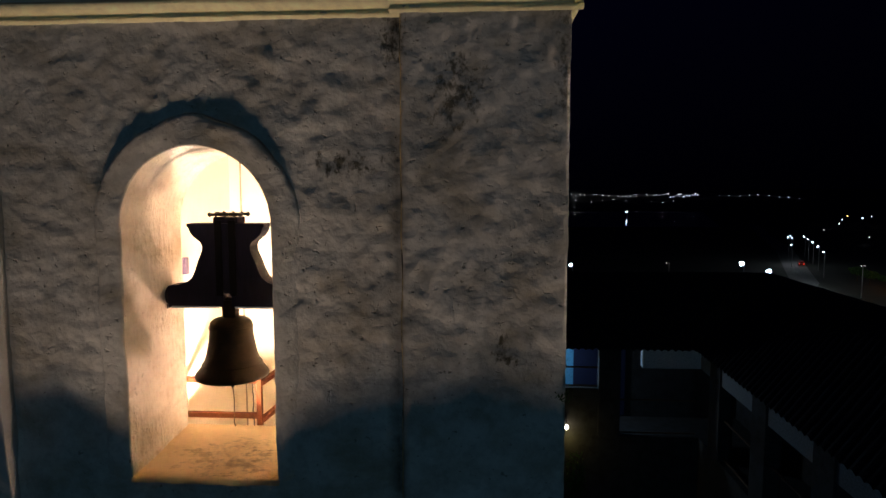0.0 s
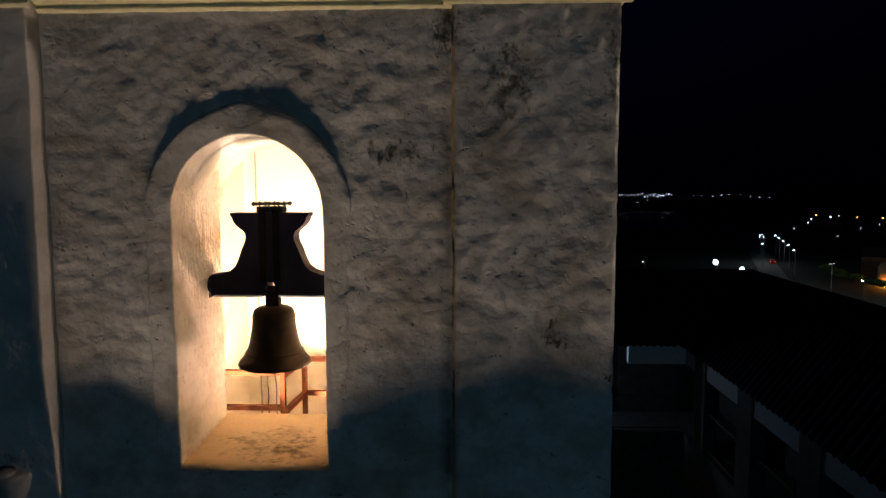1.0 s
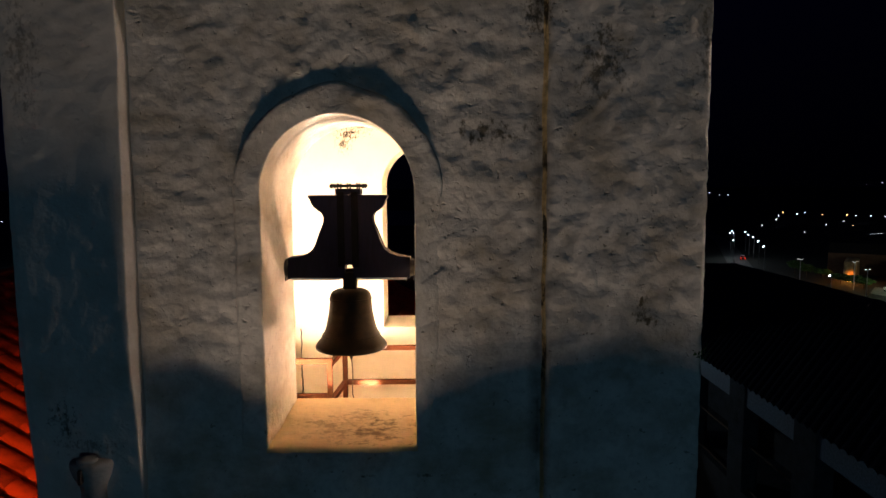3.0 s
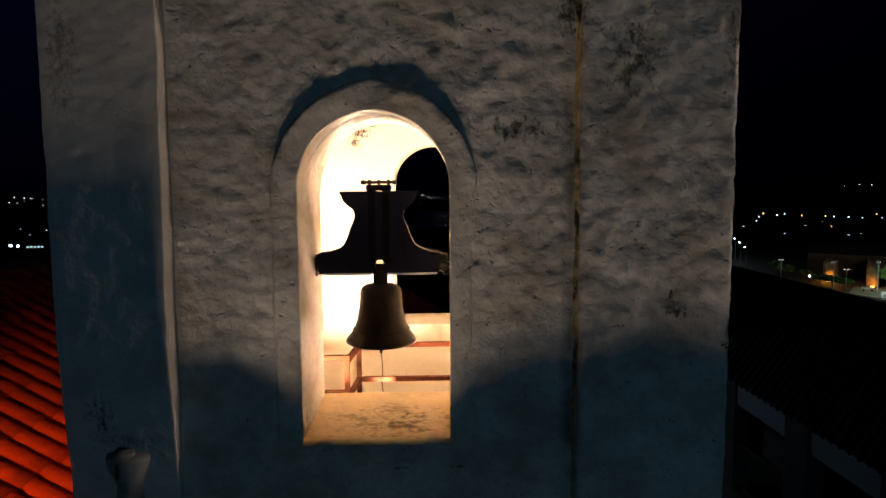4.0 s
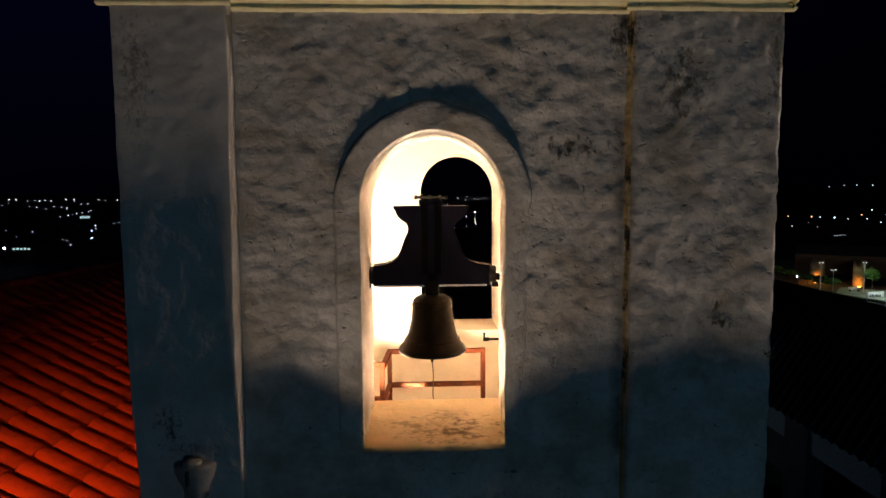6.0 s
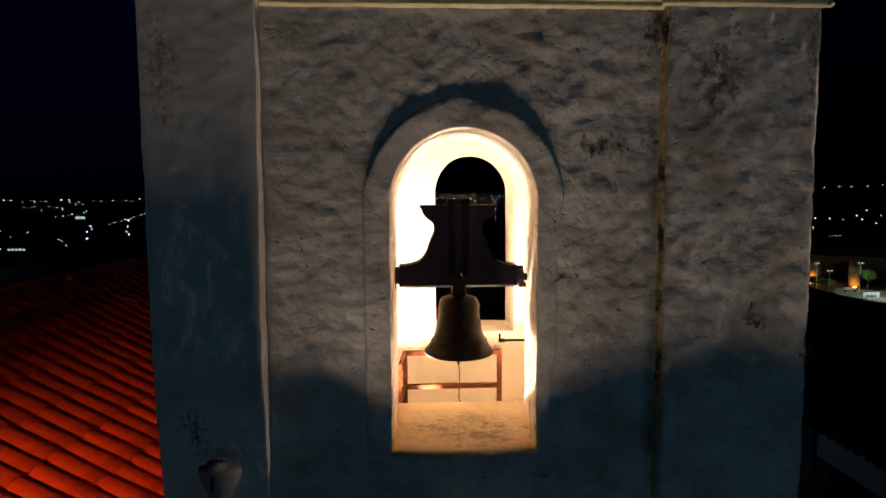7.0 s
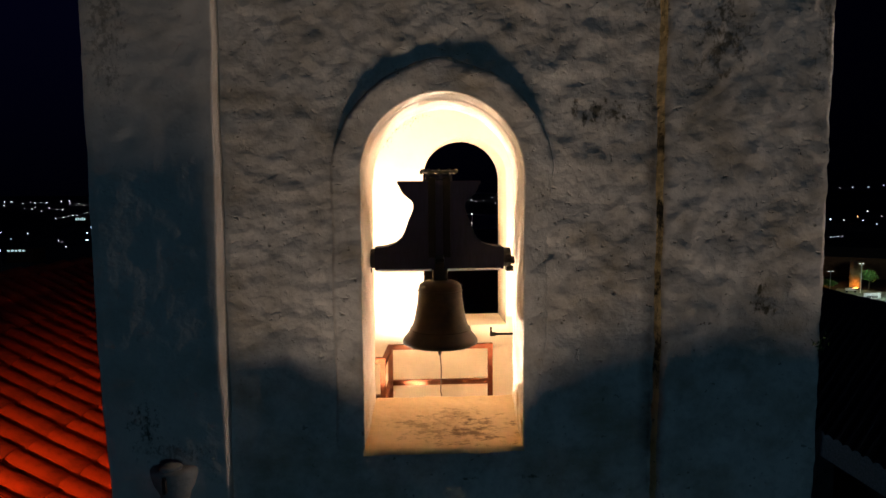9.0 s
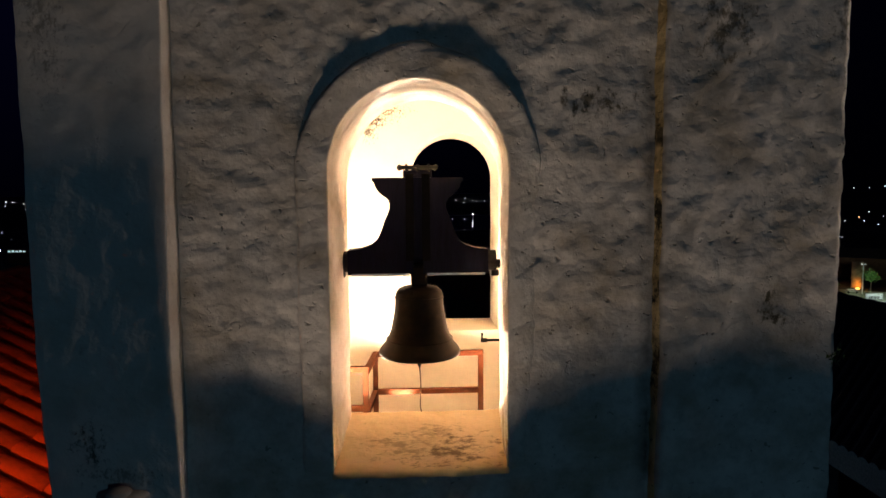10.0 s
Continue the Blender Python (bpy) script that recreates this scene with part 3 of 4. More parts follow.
def bell_yoke():
    t = thing("bell_yoke", (BX, BYC, 11.334), "dark wooden bell headstock with scrolled shoulders", "headstock")
    half = [(0.352, 0.0), (0.352, 0.118), (0.29, 0.124), (0.236, 0.142), (0.205, 0.168), (0.188, 0.20), (0.176, 0.232), (0.166, 0.262), (0.152, 0.29), (0.141, 0.318), (0.140, 0.344), (0.150, 0.366),
            (0.174, 0.384), (0.196, 0.402), (0.210, 0.424), (0.216, 0.446), (0.226, 0.452), (0.226, 0.468)]
    pts = [(BX + x, 11.334 + z) for x, z in half] + [(BX - x, 11.334 + z) for x, z in reversed(half)]
    pts += [(BX - 0.025, 11.334), (BX - 0.025, 11.412), (BX + 0.025, 11.412), (BX + 0.025, 11.334)]
    bm = bmesh.new()
    vs = [bm.verts.new((x, 3.522, z)) for x, z in pts]
    f = bm.faces.new(vs)
    r = bmesh.ops.extrude_face_region(bm, geom=[f])
    bmesh.ops.translate(bm, verts=[v for v in r["geom"] if isinstance(v, bmesh.types.BMVert)], vec=(0, 0.128, 0))
    bmesh.ops.triangulate(bm, faces=[f for f in bm.faces if len(f.verts) > 4])
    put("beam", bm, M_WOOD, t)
    for s in (-1, 1):
        # pale strips added to draw the lit line along the beam's lower edge
        bm = boxed((min(s * 0.045, s * 0.335), -0.003, -0.006), (max(s * 0.045, s * 0.335), 0.001, 0.006))
        bmesh.ops.transform(bm, matrix=pose(BX, 3.521, 11.334, 32), verts=bm.verts)
        put("edge_highlight", bm, M_EDGE_LIGHT, t, "thin pale strip for the bright lit line along the lower edge")
        bm = rod(bmesh.new(), (BX + s * 0.352, BYC, 11.392), (BX + s * 0.396, BYC, 11.392), 0.052, 20)
        rod(bm, (BX + s * 0.390, BYC, 11.375), (BX + s * 0.420, BYC, 11.375), 0.022, 14)
        box(bm, (BX + s * 0.391 - 0.02, BYC - 0.035, 11.318), (BX + s * 0.391 + 0.02, BYC + 0.035, 11.345), 0.004)
        put("bearing", bm, M_IRON, t, "black iron bearing cap")
    for y0, y1 in ((3.512, 3.521), (3.651, 3.660)):
        bm = boxed((BX - 0.060, y0, 11.40), (BX - 0.020, y1, 11.82), 0.002)
        box(bm, (BX + 0.020, y0, 11.40), (BX + 0.060, y1, 11.82), 0.002)
        put("strap", bm, M_PIPE, t, "flat black iron strap")
    put("top_block", boxed((BX - 0.072, 3.527, 11.8035), (BX + 0.072, 3.645, 11.838), 0.006), M_WOOD, t)
    for y in (3.530, 3.642):
        bm = rod(bmesh.new(), (BX - 0.09, y, 11.852), (BX + 0.09, y, 11.852), 0.0085, 10)
        for x in (-0.09, 0.09):
            ball(bm, (BX + x, y, 11.852), 0.015, 1)
        for x in (-0.055, 0.0, 0.055):
            rod(bm, (BX + x, y, 11.83), (BX + x, y, 11.868), 0.006, 8)
        put("clamp_bar", bm, M_IRON, t)
    return t


seated(bell_yoke(), 0.0, 0.010, (1.0, 1.0, 1.03))


def church_bell():
    t = thing("bell", (BX + 0.003, BYC, 10.92), "dark bronze church bell with flared lip", "bell")
    at = (BX + 0.003, BYC, 10.92)
    prof = [(0.186, 0.0), (0.198, 0.006), (0.200, 0.018), (0.192, 0.034), (0.176, 0.052), (0.160, 0.075), (0.148, 0.10), (0.138, 0.13), (0.131, 0.165), (0.125, 0.20), (0.1225, 0.205), (0.122, 0.215), (0.118, 0.25),
            (0.116, 0.28), (0.114, 0.30), (0.110, 0.316), (0.100, 0.328), (0.080, 0.338), (0.050, 0.344), (0.0, 0.346)]
    inside = [(0.0, 0.325), (0.09, 0.31), (0.10, 0.28), (0.11, 0.18), (0.13, 0.10), (0.165, 0.03), (0.186, 0.0)]
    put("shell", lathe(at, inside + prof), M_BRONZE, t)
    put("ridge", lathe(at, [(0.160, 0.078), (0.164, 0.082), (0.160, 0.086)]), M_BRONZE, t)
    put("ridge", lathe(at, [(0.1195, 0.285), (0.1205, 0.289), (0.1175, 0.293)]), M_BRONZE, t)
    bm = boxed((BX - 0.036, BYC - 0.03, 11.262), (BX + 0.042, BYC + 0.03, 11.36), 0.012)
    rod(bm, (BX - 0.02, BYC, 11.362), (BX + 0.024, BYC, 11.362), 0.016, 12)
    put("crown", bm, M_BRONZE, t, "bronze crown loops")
    bm = rod(bmesh.new(), (BX, BYC, 11.22), (BX, BYC, 10.95), 0.011, 10)
    ball(bm, (BX, BYC, 10.935), 0.032, 2, (1, 1, 1.2))
    rod(bm, (BX, BYC, 10.91), (BX, BYC, 10.855), 0.018, 12, 0.007)
    put("clapper", bm, M_IRON, t, "black iron clapper")
    return t


seated(church_bell(), 0.03, 0.011, (1.045, 1.045, 1.03))
rope = [(BX + 0.0008 * i + (0.004 * math.sin(i * 0.5) if i < 9 else 0.004 * math.sin(4.5) + 0.006 * math.sin((i - 9) * 1.0)), BYC - 0.03, 10.846 - 0.024 * i) for i in range(11)]
tagged(tube("bell_rope", rope, 0.0032, M_ROPE), "thin frayed cord tied to the clapper", "rope")


# ---- inside the belfry ----
def guard_rail():
    t = thing("guard_rail", (-1.9, 5.2, 9.5), "red-brown square tube guard rail round the hatch", "railing")
    h = 0.021
    p1, p2, p3, p0 = (-1.872, 5.004), (-1.829, 5.548), (-0.953, 5.548), (IX0, 5.004)
    for x, y in (p1, p2, p3):
        put("post", boxed((x - h, y - h, 9.5), (x + h, y + h, 10.452 - (0.03 if y > 5.1 else 0)), 0.003), M_RUST, t)
    for z in (10.452, 10.155):
        put("rail", boxed((p0[0], p1[1] - h, z - 2 * h), (p1[0] - h, p1[1] + h, z), 0.003), M_RUST, t)
    for z in (10.422, 10.105):
        put("rail", boxed((p2[0] + h, p2[1] - h, z - 2 * h), (p3[0] - h, p2[1] + h, z), 0.003), M_RUST, t)
        bm = boxed((-h, p1[1] + h, z - 2 * h), (h, p2[1] - h, z), 0.003)
        for v in bm.verts:
            v.co.x += p1[0] + (p2[0] - p1[0]) * (v.co.y - p1[1]) / (p2[1] - p1[1])
        put("rail", bm, M_RUST, t)


guard_rail()
pipe = thing("water_pipe", (-0.55, 5.9, 10.43), "dark pipe with a small tap on the back wall", "pipe")
put("pipe", rod(bmesh.new(), (-0.90, 5.86, 10.43), (IX1, 5.86, 10.43), 0.012, 12), M_PIPE, pipe)
bm = rod(bmesh.new(), (-0.915, 5.86, 10.43), (-0.86, 5.86, 10.43), 0.020, 12)
rod(bm, (-0.905, 5.86, 10.44), (-0.905, 5.86, 10.485), 0.009, 10)
ball(bm, (-0.905, 5.86, 10.487), 0.014, 1)
put("tap", bm, M_PIPE, pipe)
tagged(tube("conduit", [(-2.40, 6.07, 9.5), (-2.405, 6.07, 10.6), (-2.40, 6.07, 11.8), (-2.40, 6.07, TOP + 0.05)], 0.008, M_CABLE), "thin grey conduit in the corner of the belfry", "conduit")
rnd = random.Random(5)
tagged(tube("cable", [(-2.33 + 0.006 * rnd.uniform(-1, 1), 6.05, 9.55 + 0.04 * i) for i in range(24)], 0.006, M_IRON), "dark twisted cable hanging down the back wall", "cable")
tagged(put("switch_box", boxed((IX0, 5.06, 11.30), (IX0 + 0.035, 5.12, 11.44), 0.004), simple("violet_grey_plastic", (0.12, 0.08, 0.16), 0.5)), "small violet-grey switch box on the belfry wall", "switch")


def floodlight(at, label):
    t = thing("floodlight", at, label, "floodlight")
    x, y, z = at
    put("base", boxed((x - 0.05, y - 0.04, z), (x + 0.05, y + 0.04, z + 0.02), 0.004), M_IRON, t)
    put("housing", lathe((x, y, z + 0.02), [(0.015, 0.0), (0.04, 0.01), (0.052, 0.035), (0.054, 0.05), (0.048, 0.05), (0.03, 0.02)], 20), M_IRON, t)
    put("glass", lathe((x, y, z + 0.04), [(0.036, 0.0), (0.02, 0.004), (0.0, 0.005)], 16), G_FLOOD, t, "glowing lamp glass")
    return t


tagged(put("lamp_shelf", boxed((-2.30, 4.48, 9.5), (-2.07, 4.63, 10.07), 0.01), M_RUST), "small red-brown lamp stand on the belfry floor", "stand")
lit = floodlight((-2.20, 4.55, 10.07), "black uplight with a glare shield on a stand in the belfry")
# unseen shield added to end the uplight level along the back wall
put("glare_shield", boxed((-2.30, 4.625, 10.08), (-2.07, 4.629, 10.1655)), M_IRON, lit, "flat black glare shield")
floodlight((-1.56, 5.42, 9.70), "small black floodlight on the belfry floor beside the rail")
tagged(put("lamp_shelf", boxed((-1.66, 5.33, 9.5), (-1.46, 5.50, 9.70), 0.01), M_RUST), "small red-brown lamp stand on the belfry floor", "stand")
floodlight((-0.75, 4.90, 9.88), "black uplight on a stand in the belfry")
tagged(put("lamp_shelf", boxed((-0.90, 4.80, 9.5), (-0.60, 5.00, 9.88), 0.01), M_RUST), "small red-brown lamp stand on the belfry floor", "stand")

# ---- nave roof ----
RX, RZ, FALL = -6.6, 10.779, 0.49             # ridge and fall towards the tower
EAVE_X, ROOF_Y0, ROOF_Y1 = -2.4, 2.0, 17.0
PITCH, SHOW = 0.222, 0.44                   # tile spacing and visible length


def roof_z(x):
    return RZ - FALL * abs(x - RX)


PIVOT = Vector((-4.592, 5.194, 9.792))
NAVE = Matrix.Translation(PIVOT) @ pose(0, 0, 0, 0, 0, -7) @ Matrix.Translation(-PIVOT)   # the nave stands askew to the tower
nave = thing("nave_roof", (RX, 8.0, 9.0), "red clay barrel tile roof of the church nave", "roof")


def on_nave(points):
    return [NAVE @ Vector(p) for p in points]


def clear_of_tower(p):
    return not (p.x > X0 - 0.03 and p.y < BY1 + 0.05)


deck = [(EAVE_X - 0.25, ROOF_Y0, roof_z(EAVE_X - 0.25)), (EAVE_X - 0.25, ROOF_Y1, roof_z(EAVE_X - 0.25)), (RX, ROOF_Y1, RZ), (RX, ROOF_Y0, RZ), (RX - 4.3, ROOF_Y1, roof_z(RX - 4.3)), (RX - 4.3, ROOF_Y0, roof_z(RX - 4.3))]
put("deck", mesh_from("deck", on_nave([(x, y, z - 0.07) for x, y, z in deck]), [(0, 1, 2, 3), (3, 2, 4, 5)]), M_DARK_TILE, nave)


def tile_shape(length=0.52, w0=0.094, w1=0.107, h0=0.062, h1=0.074, cup=False, seg=8):
    """A tapered half-round tile along +x, the wide end lowest, with thickness at its lip."""
    verts, faces = [], []
    for x, w, h in ((0.0, w0, h0), (length * 0.5, (w0 + w1) / 2, (h0 + h1) / 2), (length, w1, h1), (length, w1 - 0.014, h1 - 0.014), (length - 0.06, w1 - 0.014, h1 - 0.016)):
        for i in range(seg):
            a = math.pi * i / (seg - 1)
            z = h * math.sin(a)
            verts.append((x, w * math.cos(a), -z + 0.07 if cup else z))
    for k in range(4):
        for i in range(seg - 1):
            faces.append((k * seg + i, k * seg + i + 1, (k + 1) * seg + i + 1, (k + 1) * seg + i))
    return mesh_from("tile", verts, faces, True)


cover, cup = tile_shape(), tile_shape(w0=0.082, w1=0.072, h0=0.05, h1=0.05, cup=True)
for me in (cover, cup):
    me.materials.append(M_TILE)
rnd = random.Random(3)
slope = math.degrees(math.atan(FALL))
run = math.cos(math.atan(FALL)) * SHOW
n_col, n_row = int((ROOF_Y1 - ROOF_Y0) / PITCH), int((EAVE_X - RX) / run) + 1
single, joined_v, joined_f = 0, [], []


def lay(me, x, y, z, lift):
    """One tile, as an object of its own near the tower and joined to the rest further off."""
    global single
    m = NAVE @ pose(x, y, z + lift, rnd.uniform(-2, 2), slope + rnd.uniform(-0.9, 0.9), rnd.uniform(-1.2, 1.2))
    if not clear_of_tower(m @ Vector((0.52, 0, 0))):
        return
    if single < 300 and x > -6.1 and me is cover:
        ob = new("tile", me)
        ob.parent = nave
        ob.matrix_basis = Matrix.Translation(-nave.location) @ m
        single += 1
    else:
        k = len(joined_v)
        joined_v.extend(tuple(m @ v.co) for v in me.vertices)
        joined_f.extend(tuple(k + i for i in p.vertices) for p in me.polygons)


for c in range(n_col):
    y = ROOF_Y0 + 0.13 + c * PITCH
    shift = rnd.uniform(-0.018, 0.018)
    for r in range(n_row):
        x = RX + r * run + shift
        if x + 0.3 < EAVE_X + 0.15:
            lay(cover, x, y + rnd.uniform(-0.008, 0.008), roof_z(max(x, RX)), 0.022)
            lay(cup, x, y + PITCH / 2, roof_z(max(x, RX)), -0.04)
rest = put("tiles", mesh_from("tiles", joined_v, joined_f, True), M_TILE, nave)
tagged(rest, kind="stuff")
bm = bmesh.new()
for i in range(int((ROOF_Y1 - ROOF_Y0) / 0.4)):
    rod(bm, NAVE @ Vector((RX, ROOF_Y0 + i * 0.4, RZ - 0.02)), NAVE @ Vector((RX, ROOF_Y0 + i * 0.4 + 0.44, RZ)), 0.10, 10, 0.12)
tagged(put("ridge_tiles", bm, M_TILE, nave), kind="stuff")
bm = boxed((RX - 4.1, ROOF_Y0 + 0.2, 0), (EAVE_X - 0.6, ROOF_Y1 - 0.3, roof_z(EAVE_X) - 0.2))
bmesh.ops.transform(bm, matrix=NAVE, verts=bm.verts)
tagged(put("nave_wall", bm, M_WALL), "white plaster nave wall", "wall", kind="structure")

# ---- two-winged house with a loggia ----
HX, HY, HE = 6.9, 20.6, 6.86                 # inner faces of the wings and the eave's height
house = thing("loggia_house", (9.0, 16.0, 0), "two-storey white house with dark tiled roof and railed loggias", "house")
put("storey", boxed((HX, -6.0, 0), (HX + 7.0, HY + 7.0, 3.9)), M_SHADED_PLASTER, house)
put("storey", boxed((-3.0, HY, 0), (HX - 0.003, HY + 7.0, 3.9)), M_SHADED_PLASTER, house)
put("back_room", boxed((HX + 1.9, -6.0, 3.9), (HX + 7.0, HY + 7.0, HE)), M_SHADED_PLASTER, house)
put("back_room", boxed((-3.0, HY + 1.9, 3.9), (HX + 1.89, HY + 7.0, HE)), M_SHADED_PLASTER, house)
put("loggia_wall", boxed((-2.9, HY + 1.86, 3.95), (3.08, HY + 1.895, HE - 0.05)), M_BLUE, house, "sky-blue painted loggia wall")
# dark navy sheet over the back room, right of the blue wall
put("loggia_panel", boxed((3.084, HY + 1.85, 3.95), (4.9, HY + 1.895, HE - 0.05)), simple("navy_panel_paint", (0.012, 0.018, 0.07), 0.8), house, "dark navy panel right of the blue wall")
put("lintel", boxed((HX, -6.0, 6.2), (HX + 0.35, HY + 0.35, HE)), M_LINTEL_SHADE, house)
put("lintel", boxed((5.06, HY, 6.2), (HX - 0.004, HY + 0.35, HE)), M_LINTEL_LIT, house)
M_IRONWORK = simple("brown_railing_paint", (0.12, 0.06, 0.035), 0.6)


def railing(a, b, z0, z1, gap=0.075):
    a, b = Vector(a), Vector(b)
    k = int((b - a).length / gap)
    rail = put("railing", rod(bmesh.new(), (a.x, a.y, z1), (b.x, b.y, z1), 0.03, 6), M_IRONWORK, house, "dark brown barred railing")
    put("bottom_rail", rod(bmesh.new(), (a.x, a.y, z0 + 0.05), (b.x, b.y, z0 + 0.05), 0.03, 6), M_IRONWORK, rail)
    bar = None
    for i in range(k + 1):
        p = a.lerp(b, i / k)
        if bar is None:
            bar = put("bar", rod(bmesh.new(), (0, 0, z0), (0, 0, z1), 0.018, 6), M_IRONWORK, rail)
        else:
            ob = new("bar", bar.data)
            ob.parent = rail
            bar = ob
        bar.location = Vector((p.x, p.y, 0)) - house.location


pier_ys = [-5.0, -2.0, 1.0, 4.0, 7.0, 10.0, 13.0, 16.1, 19.2]
for i, y in enumerate(pier_ys):
    put("pier", boxed((HX - 0.06, y - 0.42, 3.9), (HX + 0.36, y + 0.42, HE - 0.02), 0.03), M_SHADED_PLASTER, house)
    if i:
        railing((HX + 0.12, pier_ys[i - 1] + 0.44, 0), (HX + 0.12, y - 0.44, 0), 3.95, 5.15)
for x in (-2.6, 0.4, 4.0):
    put("pier", boxed((x - 0.35, HY - 0.05, 3.9), (x + 0.35, HY + 0.31, HE - 0.02), 0.03), M_SHADED_PLASTER, house)
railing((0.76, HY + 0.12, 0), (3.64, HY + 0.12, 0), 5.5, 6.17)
put("parapet", boxed((0.76, HY, 3.9), (3.64, HY + 0.3, 5.48)), M_SHADED_PLASTER, house)
railing((4.36, HY + 0.12, 0), (HX - 0.1, HY + 0.12, 0), 3.95, 5.1)


def eave_roof(name, a, b, c, d, columns):
    """A tiled slope between eave a-b and ridge d-c, ribbed along its fall."""
    a, b, c, d = (Vector(p) for p in (a, b, c, d))
    k = columns * 4
    verts, faces = [], []
    for j in range(13):
        f = j / 12
        for i in range(k + 1):
            g = i / k
            p = a.lerp(b, g).lerp(d.lerp(c, g), f)
            p.z += 0.06 * abs(math.sin(math.pi * i / 4)) * min(1.0, 3 - 3 * f) + 0.02 * noise.noise((i * 0.25, j * 1.0, 0))
            verts.append(p)
    for j in range(12):
        for i in range(k):
            faces.append((j * (k + 1) + i, j * (k + 1) + i + 1, (j + 1) * (k + 1) + i + 1, (j + 1) * (k + 1) + i))
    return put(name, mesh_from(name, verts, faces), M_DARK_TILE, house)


RIDGE = 8.9
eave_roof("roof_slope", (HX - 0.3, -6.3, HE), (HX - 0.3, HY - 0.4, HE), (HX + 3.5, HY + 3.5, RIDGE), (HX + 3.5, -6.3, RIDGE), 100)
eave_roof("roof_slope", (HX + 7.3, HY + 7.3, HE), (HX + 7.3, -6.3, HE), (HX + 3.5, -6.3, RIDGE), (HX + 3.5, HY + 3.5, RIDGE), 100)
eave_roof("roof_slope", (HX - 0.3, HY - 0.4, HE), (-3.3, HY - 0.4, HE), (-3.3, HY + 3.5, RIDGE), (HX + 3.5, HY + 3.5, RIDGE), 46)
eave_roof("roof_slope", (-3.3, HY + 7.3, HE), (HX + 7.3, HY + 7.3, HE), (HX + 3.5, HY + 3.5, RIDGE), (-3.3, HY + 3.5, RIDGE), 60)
lantern = thing("wall_lantern", (2.62, HY - 0.1, 4.0), "small glowing white lantern on the house wall", "lantern")
put("glass", ball(bmesh.new(), (2.62, HY - 0.16, 4.22), 0.07, 2, (0.8, 0.8, 1.3)), glow("lantern_glass", (1.0, 0.93, 0.7), 14), lantern)
put("bracket", rod(bmesh.new(), (2.62, HY + 0.05, 4.38), (2.62, HY - 0.16, 4.38), 0.02, 8), M_IRON, lantern)
lamp("lantern_light", "POINT", (2.62, HY - 0.36, 3.9), 5, (1.0, 0.85, 0.25), 0.1)
lamp("loggia_light", "POINT", (1.4, HY + 1.1, 6.3), 90, (0.55, 0.8, 1.0), 0.1)


# ---- ground, road and far town ----
FAR_Z = -12.0


def ground_z(x, y):
    d = math.hypot(x, y - 8)
    f = min(1.0, max(0.0, (d - 38) / 75))
    hill = max(0.0, d - 2200) * 0.012 * (0.5 + 0.5 * noise.noise((x * 0.0015, y * 0.0015, 3.0)))
    return FAR_Z * f * f * (3 - 2 * f) + min(hill, 22.0) - 2.5 * math.exp(-(((y - 560) / 190) ** 2)) * (1.0 if d > 150 else 0.0)


rings = [0.1, 4, 10, 20, 30, 40, 50, 60, 70, 80, 95, 110, 130, 160, 200, 250, 300, 360, 430, 500, 580, 660, 760, 900, 1100, 1400, 1900, 2600, 3600, 4700]
verts, faces = [], []
for rr in rings:
    for i in range(96):
        a = 2 * math.pi * i / 96
        x, y = rr * math.sin(a), 8 + rr * math.cos(a)
        verts.append((x, y, ground_z(x, y)))
for k in range(len(rings) - 1):
    for i in range(96):
        j = (i + 1) % 96
        faces.append((k * 96 + i, k * 96 + j, (k + 1) * 96 + j, (k + 1) * 96 + i))
faces.append(tuple(range(96)))
tagged(put("ground", mesh_from("ground", verts, faces, True), M_GROUND), "dark earth and grass falling away to the valley", "ground", kind="structure")
m, nt, b = material("dark_water", (0.002, 0.003, 0.005), 0.05)
b.inputs["Specular IOR Level"].default_value = 0.2
bumped(nt, b, noise_tex(nt, 0.6, 3, 0.5, (1, 1, 1)), 0.1, 0.3)
tagged(put("water", mesh_from("water", [(-90, 420, -12.9), (150, 420, -12.9), (230, 700, -12.9), (-140, 700, -12.9)], [(0, 1, 2, 3)]), m), "dark still river across the valley", "water", kind="structure")

ROAD = [(52, 118), (80, 165), (118, 262), (140, 330), (190, 470)]
verts, faces = [], []
pts = [Vector((*ROAD[0], 0)).lerp(Vector((*ROAD[1], 0)), f) for f in (0, 0.5)] + [Vector((*p, 0)) for p in ROAD[1:]]
for i, p in enumerate(pts):
    d = (pts[min(i + 1, len(pts) - 1)] - pts[max(i - 1, 0)]).normalized()
    s = Vector((d.y, -d.x, 0)) * 3.2
    for q in (p - s, p + s):
        verts.append((q.x, q.y, ground_z(q.x, q.y) + 0.35))
    if i:
        faces.append((2 * i - 2, 2 * i - 1, 2 * i + 1, 2 * i))
tagged(put("road", mesh_from("road", verts, faces), M_ASPHALT), "grey asphalt road lit by street lamps", "road", kind="structure")


def spot_at(azimuth, dip, drop=24.0):
    """The place that lies so many degrees to the right and down, that far below the eye."""
    d = drop / math.tan(radians(dip))
    return Vector((d * math.sin(radians(azimuth)), d * math.cos(radians(azimuth)), EYE - drop))


G_WHITE, G_COLD = glow("lamp_white", (1.0, 0.97, 0.9), 9), glow("lamp_cold", (0.62, 0.82, 1.0), 14)
G_SODIUM, G_RED = glow("lamp_sodium", (1.0, 0.45, 0.1), 7), glow("tail_light", (1.0, 0.05, 0.02), 4)


